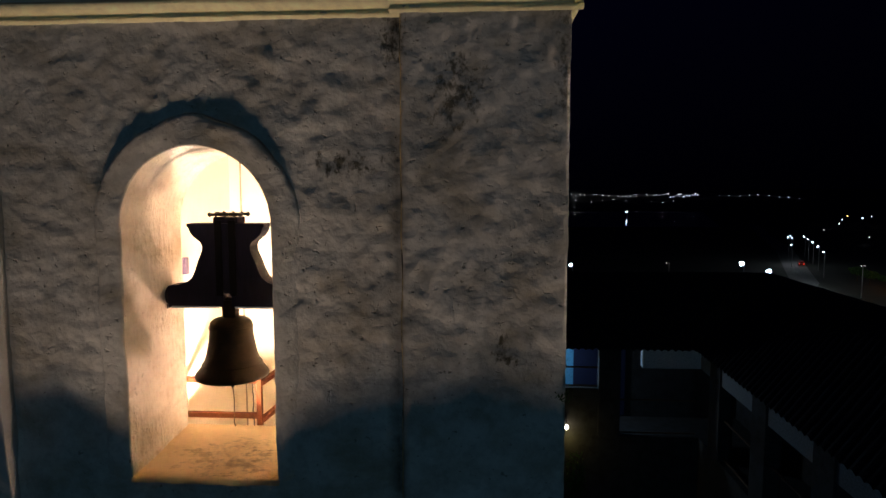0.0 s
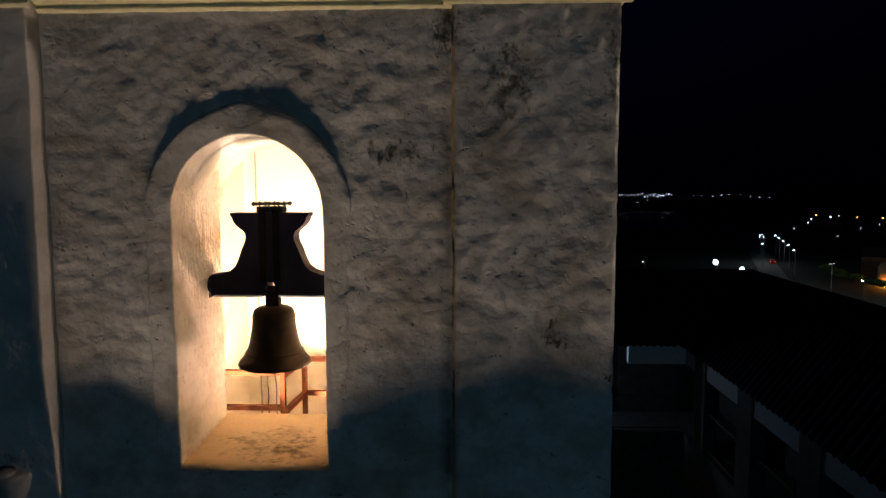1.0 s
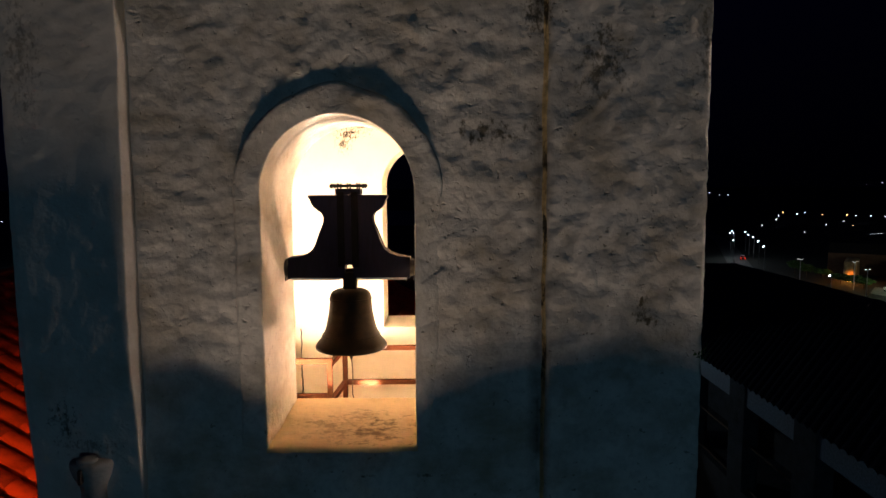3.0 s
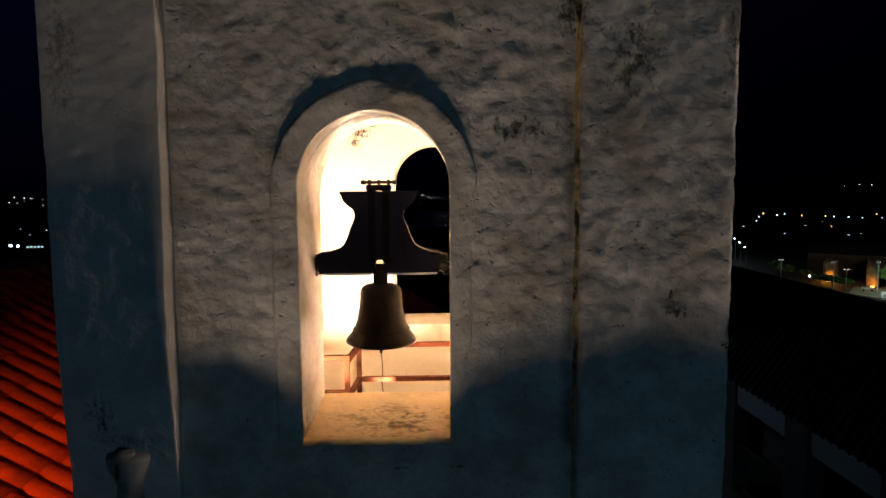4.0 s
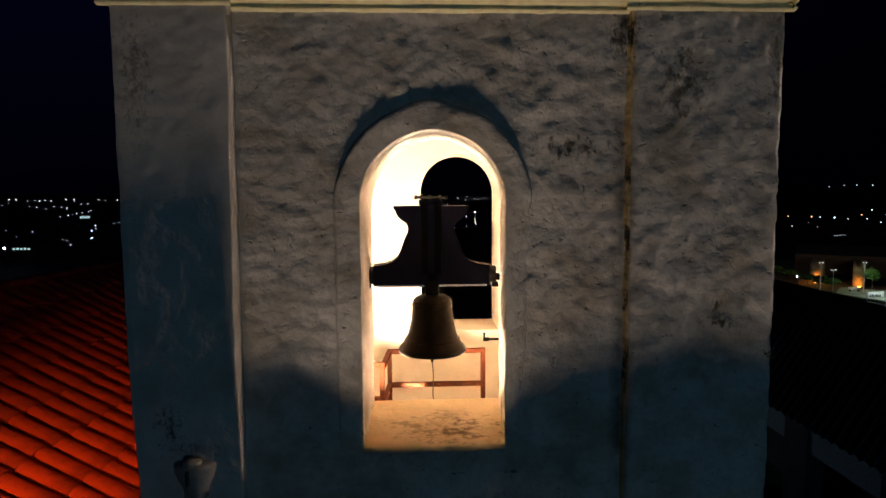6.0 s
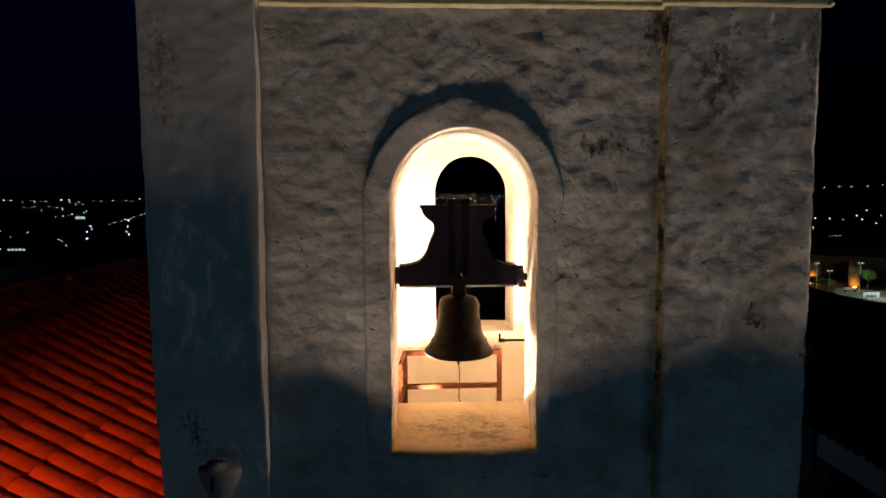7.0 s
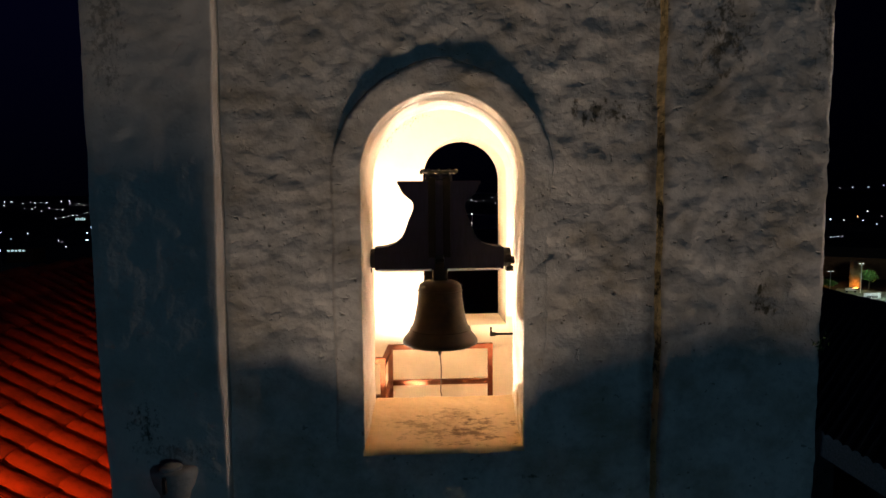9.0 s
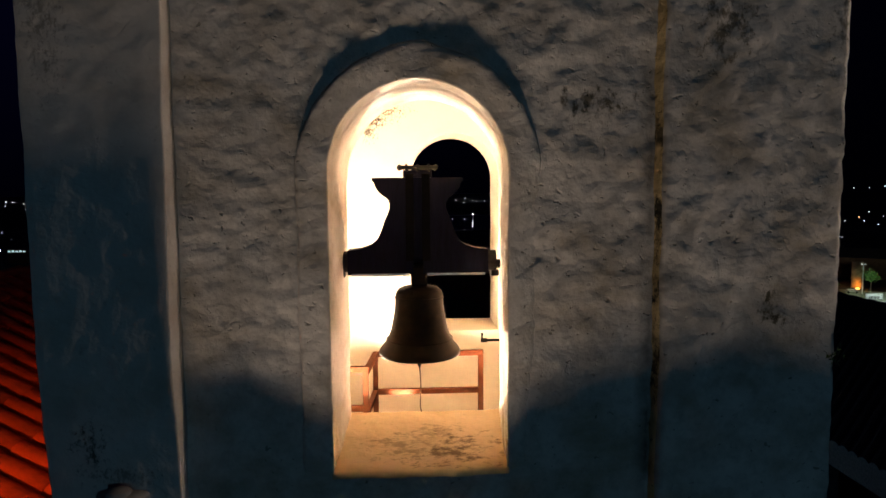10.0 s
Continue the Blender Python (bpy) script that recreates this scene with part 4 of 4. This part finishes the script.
def street_lamp(head, foot_z, mat, label, r=0.3, arm=0.5):
    t = thing("street_lamp", (head[0] + arm, head[1], foot_z), label, "street lamp", "street lamps in the valley")
    # poles under white lamps are paler: lamplight put into their colour
    put("pole", rod(bmesh.new(), (head[0] + arm, head[1], foot_z), (head[0] + arm, head[1], head[2] + 0.1), 0.09, 8, 0.06), M_STEEL if mat is G_COLD else M_WHITE, t)
    put("arm", rod(bmesh.new(), (head[0] + arm, head[1], head[2] + 0.1), (head[0], head[1], head[2] + 0.25), 0.07, 6), M_STEEL, t)
    put("lamp_head", ball(bmesh.new(), (head[0], head[1], head[2]), r, 2), mat, t)
    return t


# lamps: degrees to the right, dip of the head, drop of the head below the eye, lamp colour, size
LAMPS = [(21.3, 6.1, 17.0, "c", 0.55), (23.3, 6.65, 17.0, "c", 0.50),
         (24.53, 3.85, 17.0, "c", 0.17), (24.7, 3.72, 17.0, "c", 0.15), (24.8, 3.9, 17.0, "c", 0.16), (24.77, 4.47, 17.0, "c", 0.15),
         (25.65, 3.76, 17.0, "c", 0.16), (25.9, 3.97, 17.0, "c", 0.17), (26.23, 4.18, 17.0, "c", 0.17), (26.6, 4.5, 17.0, "c", 0.17), (26.98, 4.9, 17.0, "c", 0.18),
         (31.62, 7.0, 20.0, "c", 0.17), (-32.75, 4.0, 17.0, "c", 0.42), (-32.3, 4.06, 17.0, "c", 0.36), (15.5, 6.3, 17.0, "w", 0.08), (7.4, 6.7, 18.0, "c", 0.4)]
for az, dip, drop, kind, r in LAMPS:
    h = spot_at(az, dip, drop)
    street_lamp(h, ground_z(h.x, h.y), G_COLD if kind == "c" else G_WHITE, "tall street lamp with a cold white head" if kind == "c" else "slim steel street lamp with a white head", r)
for az, dip, watts in ((25.0, 4.3, 900), (26.2, 5.4, 800), (30.3, 6.6, 50)):
    p = spot_at(az, dip, 17.0)
    lamp("road_light", "POINT", p, watts, (0.8, 0.9, 1.0), 0.3)

G_HEAD = glow("small_lamp_head", (1.0, 0.97, 0.9), 2.5)


def twin_lamp(az, dip, drop):
    """A slim pole with two small flat heads."""
    h = spot_at(az, dip, drop)
    t = thing("street_lamp", (h.x, h.y, ground_z(h.x, h.y)), "slim pole coloured white as if lamplit, with two small lamp heads", "street lamp", "slim street lamps")
    # the white of pole and arms stands for lamplight on steel
    put("pole", rod(bmesh.new(), (h.x, h.y, ground_z(h.x, h.y)), h, 0.11, 8, 0.08), M_WHITE, t)
    for sx in (-1, 1):
        put("arm", rod(bmesh.new(), h, (h.x + sx * 0.4, h.y, h.z + 0.10), 0.05, 6), M_WHITE, t)
        put("lamp_head", boxed((h.x + sx * 0.4 - 0.16, h.y - 0.08, h.z + 0.07), (h.x + sx * 0.4 + 0.16, h.y + 0.08, h.z + 0.12), 0.01), G_HEAD, t)


for az, dip, drop in ((29.62, 5.85, 17.0), (33.25, 5.85, 17.6), (34.06, 6.4, 17.2), (36.1, 5.68, 16.9)):
    twin_lamp(az, dip, drop)

# distant town: lamp globes strewn over the far slopes
rnd = random.Random(11)


def lamp_row(name, count, a, b, tint, stray=0.04, size=1.0, sag=0.0):
    """A street of lamps on the far slopes between two directions (degrees to the right, dip)."""
    bm = bmesh.new()
    for i in range(count):
        f = min(1.0, max(0.0, (i + rnd.uniform(-0.3, 0.3)) / max(1, count - 1)))
        az = a[0] + (b[0] - a[0]) * f + rnd.gauss(0, stray)
        e = a[1] + (b[1] - a[1]) * f + sag * 4 * f * (1 - f) + rnd.gauss(0, stray)
        d = 1800 if e < 0.67 else 21.0 / math.tan(radians(e))
        ball(bm, (d * math.sin(radians(az)), d * math.cos(radians(az)), EYE - d * math.tan(radians(e))), d * S * size * rnd.choice((0.7, 0.85, 1.0, 1.2)), 1)
    return tagged(put(name, bm, tint), "row of street lamps in the far town", "town lights", kind="stuff")


G_TOWN, G_TOWN_COLD = glow("town_white", (0.84, 0.88, 1.0), 3.6), glow("town_cold", (0.62, 0.72, 1.0), 3.6)
G_TOWN_WARM = glow("town_warm", (1.0, 0.5, 0.2), 3.0)
S = 0.0005
# western slopes beyond the nave's ridge
lamp_row("town_lights", 9, (-31.9, 0.50), (-28.7, 0.60), G_TOWN, 0.09)
lamp_row("town_lights", 8, (-30.2, 0.95), (-27.5, 1.10), G_TOWN, 0.13)
lamp_row("town_lights", 7, (-27.9, 0.50), (-26.4, 0.75), G_TOWN, 0.12)
lamp_row("town_lights", 9, (-25.7, 0.50), (-20.0, 0.58), G_TOWN, 0.09)
lamp_row("town_lights", 10, (-36.5, 0.7), (-31.5, 0.9), G_TOWN, 0.16)
lamp_row("town_lights", 7, (-28.3, 1.85), (-26.2, 1.44), G_TOWN, 0.05, 0.9)
lamp_row("town_lights", 14, (-25.1, 2.59), (-20.2, 0.95), G_TOWN_COLD, 0.02, 1.0, 0.06)
lamp_row("town_lights", 5, (-26.0, 2.5), (-26.5, 3.9), G_TOWN_COLD, 0.16, 1.6)
lamp_row("town_lights", 3, (-28.4, 3.5), (-28.0, 4.1), G_TOWN, 0.06, 1.2)
lamp_row("town_lights", 4, (-23.2, 2.4), (-23.8, 3.6), G_TOWN, 0.12, 1.5)
lamp_row("town_lights", 6, (-36.0, 1.8), (-30.2, 3.2), G_TOWN_COLD, 0.5, 1.0)
# seen through the belfry
lamp_row("town_lights", 13, (-2.0, 0.55), (8.0, 0.62), G_TOWN, 0.12, 0.9)
lamp_row("town_lights", 8, (0.0, 1.0), (8.0, 1.15), G_TOWN, 0.22, 0.9)
lamp_row("town_lights", 5, (1.0, 2.3), (5.0, 2.6), G_TOWN, 0.12)
# far bank of the river
lamp_row("town_lights", 8, (7.5, 0.46), (11.3, 0.58), G_TOWN, 0.07)
lamp_row("town_lights", 24, (11.3, 0.58), (17.9, 0.46), G_TOWN, 0.08)
lamp_row("town_lights", 7, (15.6, 0.72), (17.6, 0.55), G_TOWN_COLD, 0.05, 1.2)
lamp_row("town_lights", 9, (8.0, 1.1), (15.8, 1.05), G_TOWN, 0.13)
lamp_row("town_lights", 9, (19.5, 0.56), (25.3, 0.70), G_TOWN_COLD, 0.06, 0.9)
# eastern slope
lamp_row("town_lights", 7, (33.9, -0.16), (39.5, -0.28), G_TOWN, 0.04)
lamp_row("town_lights", 3, (28.3, 2.14), (33.2, 2.3), G_TOWN_WARM, 0.03, 2.0)
lamp_row("town_lights", 3, (27.87, 2.36), (30.5, 2.15), G_TOWN_COLD, 0.12, 1.9)
lamp_row("town_lights", 9, (27.0, 2.95), (39.0, 2.4), G_TOWN, 0.5, 1.2)
lamp_row("town_lights", 5, (33.2, 2.1), (38.5, 2.4), G_TOWN_COLD, 0.14, 2.0)
lamp_row("town_lights", 3, (33.1, 2.93), (38.8, 1.2), G_TOWN_WARM, 0.1, 1.4)
lamp_row("town_lights", 10, (34.2, 3.66), (35.0, 3.58), G_TOWN, 0.01, 0.55)
LIT = glow("lit_window", (0.66, 0.96, 1.0), 0.7)
# lit shed fronts on the far slopes
for az, dip, w, h in ((-26.75, 1.94, 4.0, 2.2), (-31.22, 4.20, 3.2, 0.7)):
    p = spot_at(az, dip, 20.0)
    shed = thing("shed", (p.x, p.y, p.z - 3), "long low shed lit from within", "shed")
    put("wall", boxed((p.x - w, p.y, p.z - 4), (p.x + w * 1.8, p.y + 8, p.z + h), 0.1), M_HOUSE, shed)
    for i in range(5):
        put("window", boxed((p.x - w + 0.3 + i * w * 0.4, p.y - 0.06, p.z - h * 0.3), (p.x - w + 0.1 + (i + 0.8) * w * 0.4, p.y + 0.02, p.z + h * (0.5 + 0.2 * (i % 2)))), LIT, shed)
# lamp on the far bank, mirrored in the river
h = spot_at(12.1, 2.0, 20.5)
street_lamp((h.x, h.y, h.z), h.z - 5, G_COLD, "tall lamp on the far river bank", 0.45)
h = spot_at(5.5, 1.95, 20.5)
street_lamp((h.x, h.y, h.z), h.z - 5, G_WHITE, "tall lamp on the far river bank", 0.5)


def tree(at, height, crown, seed, label):
    r = random.Random(seed)
    t = thing("tree", at, label, "tree")
    x, y, z = at
    bm = rod(bmesh.new(), (x, y, z - 0.3), (x, y, z + height * 0.5), height * 0.03, 8, height * 0.018)
    for i in range(7):
        a, h = i * 0.9 + r.random(), height * (0.38 + 0.05 * i)
        rod(bm, (x, y, z + h), (x + crown * 0.6 * math.cos(a), y + crown * 0.6 * math.sin(a), z + h + height * 0.22), height * 0.012, 6, height * 0.004)
    put("trunk", bm, M_BARK, t)
    verts, faces = [], []
    for i in range(900):
        u = Vector((r.gauss(0, 1), r.gauss(0, 1), r.gauss(0, 0.8))).normalized() * (r.random() ** 0.4)
        u *= 0.75 + 0.35 * noise.noise(u * 2.2 + Vector((seed, 0, 0)))
        p = Vector((x, y, z + height * 0.68)) + Vector((u.x * crown, u.y * crown, u.z * height * 0.34))
        s = crown * 0.085 * r.uniform(0.6, 1.3)
        q = Euler((r.uniform(0, 6), r.uniform(0, 6), r.uniform(0, 6))).to_matrix()
        k = len(verts)
        verts += [p + q @ Vector(v) * s for v in ((-1, -0.5, 0), (0, -0.7, 0.2), (1, 0, 0), (0, 0.7, 0.2), (-1, 0.4, 0))]
        faces.append(tuple(range(k, k + 5)))
    put("crown", mesh_from("crown", verts, faces), M_LEAF, t)
    return t


p = spot_at(36.65, 7.75)
tree(p, 5.6, 1.9, 4, "young green tree lit by a street lamp")
lamp("tree_light", "POINT", p + Vector((-3.2, -3.0, 6.0)), 560, (0.8, 1.0, 0.72), 0.3)
for i, (az, dip, hgt) in enumerate(((31.2, 7.2, 2.6), (32.4, 7.55, 2.6), (33.2, 7.7, 2.8), (33.9, 7.8, 2.6), (29.3, 7.0, 4.0), (30.1, 7.2, 3.6))):
    tree(spot_at(az, dip), hgt, 2.6, 20 + i, "low dark green bush beside the road")
# long ochre building behind, with two sodium lamps
a, c = spot_at(31.5, 6.75), spot_at(40.0, 6.75)
row = thing("terrace", (a + c) / 2, "long low ochre building lit by sodium lamps", "house")
way = (c - a).normalized()
deep = Vector((-way.y, way.x, 0)) * 9
corners = [a, c, c + deep, a + deep]
verts = [(q.x, q.y, q.z - 2) for q in corners] + [(q.x, q.y, q.z + 5.6) for q in corners]
put("wall", mesh_from("wall", verts, [(0, 1, 5, 4), (1, 2, 6, 5), (2, 3, 7, 6), (3, 0, 4, 7)]), M_HOUSE, row)
mid = [(a + deep * 0.5), (c + deep * 0.5)]
verts = [(q.x, q.y, q.z + 5.55) for q in corners] + [(q.x, q.y, q.z + 8.0) for q in mid]
put("roof", mesh_from("roof", verts, [(0, 1, 5, 4), (2, 3, 4, 5), (1, 2, 5), (3, 0, 4)]), M_DARK_TILE, row)
out = deep.normalized()
for az, dip, half, watts in ((32.98, 7.3, 1.45, 640), (35.8, 7.5, 1.3, 260)):
    p = spot_at(az, dip)
    e, f = way * half, out * (24 / math.tan(radians(6.75)) - 24 / math.tan(radians(dip)) + 1)
    foot = [p - e * math.cos(math.pi * i / 10) + out * 1.1 * (1 - math.sin(math.pi * i / 10)) for i in range(11)] + [p + e + f, p - e + f]
    k = len(foot)
    verts = [(q.x, q.y, q.z - 2) for q in foot] + [(q.x, q.y, q.z + 4.6) for q in foot]
    put("wing", mesh_from("wing", verts, [(i, i + 1, k + i + 1, k + i) for i in range(11)] + [(k - 1, 0, k, 2 * k - 1), tuple(range(k, 2 * k))], True), M_BAY, row, "pale ochre rounded wing lit from its foot")
    g = p - out * 1.5
    put("ground_light", boxed((g.x - 0.4, g.y - 0.2, g.z), (g.x + 0.4, g.y, g.z + 0.3), 0.03), G_SODIUM, row, "glowing sodium ground light")
    lamp("sodium_light", "POINT", (g.x, g.y, g.z + 0.9), watts, (1.0, 0.36, 0.04), 0.15)
# white boundary wall with unreadable lettering, and its forecourt
p = spot_at(36.84, 8.42)
sign = thing("boundary_wall", p, "white rendered boundary wall with dark lettering", "wall")
put("panel", boxed((p.x - 1.75, p.y, p.z - 1.6), (p.x + 1.95, p.y + 0.3, p.z + 1.7), 0.03), M_WHITE, sign)
for i, w in enumerate((0.20, 0.24, 0.18, 0.25, 0.21, 0.19, 0.24)):
    put("letter_bar", boxed((p.x - 1.15 + i * 0.35, p.y - 0.04, p.z + 0.62), (p.x - 1.15 + i * 0.35 + w, p.y + 0.01, p.z + 1.15)), M_IRON, sign)
f = [spot_at(34.3, 8.3), spot_at(38.6, 8.8), spot_at(39.0, 7.8), spot_at(34.6, 7.8)]
tagged(put("pavement", mesh_from("pavement", [(q.x, q.y, q.z + 0.5) for q in f], [(0, 1, 2, 3)]), simple("pale_paving", (0.13, 0.135, 0.10), 0.9, 0, 0.6, 0.45)), "pale paved forecourt under a lamp", "pavement", kind="structure")
lamp("forecourt_light", "POINT", spot_at(36.3, 6.3, 18.0), 600, (0.85, 1.0, 0.8), 0.3)
# unseen lamp added to brighten the lettered wall
lamp("sign_fill", "POINT", (p.x + 0.6, p.y - 2.6, p.z + 3.0), 560, (0.8, 1.0, 0.95), 0.2)

# bench on the forecourt
p = spot_at(35.5, 8.05) + Vector((0, 0, 0.5))
bench = thing("bench", p, "pale bench on the paved forecourt", "bench")
put("seat", boxed((p.x - 1.2, p.y - 0.25, p.z + 0.42), (p.x + 1.2, p.y + 0.25, p.z + 0.50), 0.02), M_WHITE, bench)
put("backrest", boxed((p.x - 1.2, p.y + 0.22, p.z + 0.62), (p.x + 1.2, p.y + 0.30, p.z + 0.95), 0.02), M_WHITE, bench)
for x in (-1.0, 1.0):
    put("leg", boxed((p.x + x - 0.05, p.y - 0.22, p.z), (p.x + x + 0.05, p.y + 0.22, p.z + 0.42), 0.01), M_IRON, bench)


def car(at, turn, label):
    t = thing("car", at, label, "car")
    x, y, z = at
    q = pose(x, y, z, 0, 0, turn)
    paint = simple("dark_red_car_paint", (0.12, 0.02, 0.02), 0.3, 0.2)

    def add(name, bm, mat, parent=t):
        bmesh.ops.transform(bm, matrix=q, verts=bm.verts)
        return put(name, bm, mat, parent)
    bm = boxed((-0.85, -2.1, 0.3), (0.85, 2.1, 0.85), 0.12)
    box(bm, (-0.72, -1.3, 0.8), (0.72, 0.9, 1.42), 0.2)
    add("body", bm, paint)
    for sx in (-0.8, 0.8):
        for sy in (-1.3, 1.3):
            add("wheel", rod(bmesh.new(), (sx - 0.1, sy, 0.32), (sx + 0.1, sy, 0.32), 0.32, 14), M_IRON)
        add("tail_light", boxed((sx * 0.8 - 0.10, -2.14, 0.60), (sx * 0.8 + 0.10, -2.06, 0.76), 0.02), G_RED)


p = spot_at(25.55, 5.95, 23.4)
car((p.x, p.y, ground_z(p.x, p.y) + 0.36), -24, "small dark red car with glowing tail lights")

# plant tuft in the corner of the tower
r = random.Random(8)
verts, faces = [], []
for i in range(34):
    p = Vector((X3 - 0.005 + r.gauss(0, 0.018), PY - 0.005 - abs(r.gauss(0, 0.012)), 10.98 + r.gauss(0, 0.022)))
    q = Euler((r.uniform(0, 6), r.uniform(0, 6), r.uniform(0, 6))).to_matrix()
    k = len(verts)
    verts += [p + q @ Vector(v) * 0.012 for v in ((-1, 0, 0), (0, -0.35, 0.1), (1, 0, 0), (0, 0.35, 0.1))]
    faces.append(tuple(range(k, k + 4)))
tagged(put("wall_plant", mesh_from("wall_plant", verts, faces), M_LEAF), "small dark plant tuft growing from the tower corner", "plant")
# plaster boss of an old lamp bracket on the far pilaster
boss = thing("lamp_bracket", (-2.80, 3.08, 9.9), "pale broken plaster lamp bracket on the pilaster", "bracket")
M_BOSS = plaster("pale_bracket_plaster", (0.32, 0.31, 0.29), bump=0.5, pitted=0.4)
cup = lathe((-2.80, 3.12, 10.36), [(0.105, -0.46), (0.088, -0.34), (0.070, -0.20), (0.064, -0.10), (0.072, -0.06), (0.096, -0.01), (0.112, 0.035), (0.114, 0.06), (0.108, 0.072), (0.085, 0.078), (0.0, 0.080)], 26)
rim = lathe((-2.803, 3.066, 10.40), [(0.048, 0.02), (0.052, 0.042), (0.053, 0.052), (0.046, 0.058), (0.0, 0.060)], 22)
slot = boxed((-2.822, 3.005, 10.34), (-2.806, 3.035, 10.415), 0.004)
for me in (cup, rim):
    for v in me.vertices:
        v.co.y = 3.10 + (v.co.y - 3.10) * 0.8 - 0.006 * fbm(v.co.x * 30, 2.0, v.co.z * 30, 2)
put("slot", slot, M_IRON, boss)
put("cup", cup, M_BOSS, boss)
put("rim", rim, M_BOSS, boss, "pale chipped plaster rim")

# brackets of the tower's floodlights
for x in (FLOOD.x, FLOOD_B.x):
    t = thing("arm_floodlight", (x, PY, 7.2), "black floodlight on a steel arm below the bell stage", "floodlight", "floodlights on the tower")
    put("arm", rod(bmesh.new(), (x, PY + 0.05, 7.2), (x, FLOOD.y, 7.2), 0.025, 8), M_IRON, t)
    put("housing", boxed((x - 0.16, FLOOD.y - 0.10, 7.18), (x + 0.16, FLOOD.y + 0.10, 7.28), 0.02), M_IRON, t)

tree((2.86, HY - 0.75, 0.0), 3.9, 0.45, 31, "slim yellow-green shrub under the house lantern")


# unseen masts added to carry the outer fill lamps
def added_mast(head, foot_z, back, label):
    """An added, unseen steel mast whose hooded head hangs just over the lamp."""
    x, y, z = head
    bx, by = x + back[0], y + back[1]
    t = thing("added_mast", (bx, by, foot_z), label, "lamp mast")
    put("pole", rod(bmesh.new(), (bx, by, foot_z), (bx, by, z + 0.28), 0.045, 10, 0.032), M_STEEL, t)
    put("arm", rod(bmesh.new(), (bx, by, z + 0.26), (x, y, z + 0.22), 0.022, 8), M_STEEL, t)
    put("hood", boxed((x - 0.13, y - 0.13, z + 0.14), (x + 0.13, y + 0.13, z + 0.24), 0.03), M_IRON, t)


added_mast((-4.60, 1.90, 10.75), 0.0, (-0.25, -0.7), "unseen tall steel mast added to carry the nave roof's fill lamp")
added_mast((7.6, 2.90, 13.4), 7.0, (0.5, 0.0), "unseen steel mast added on the house roof to carry the side fill")
added_mast((2.0, -15.0, 7.0), 0.0, (0.0, -0.9), "unseen steel mast added behind the camera to carry the cool fill")
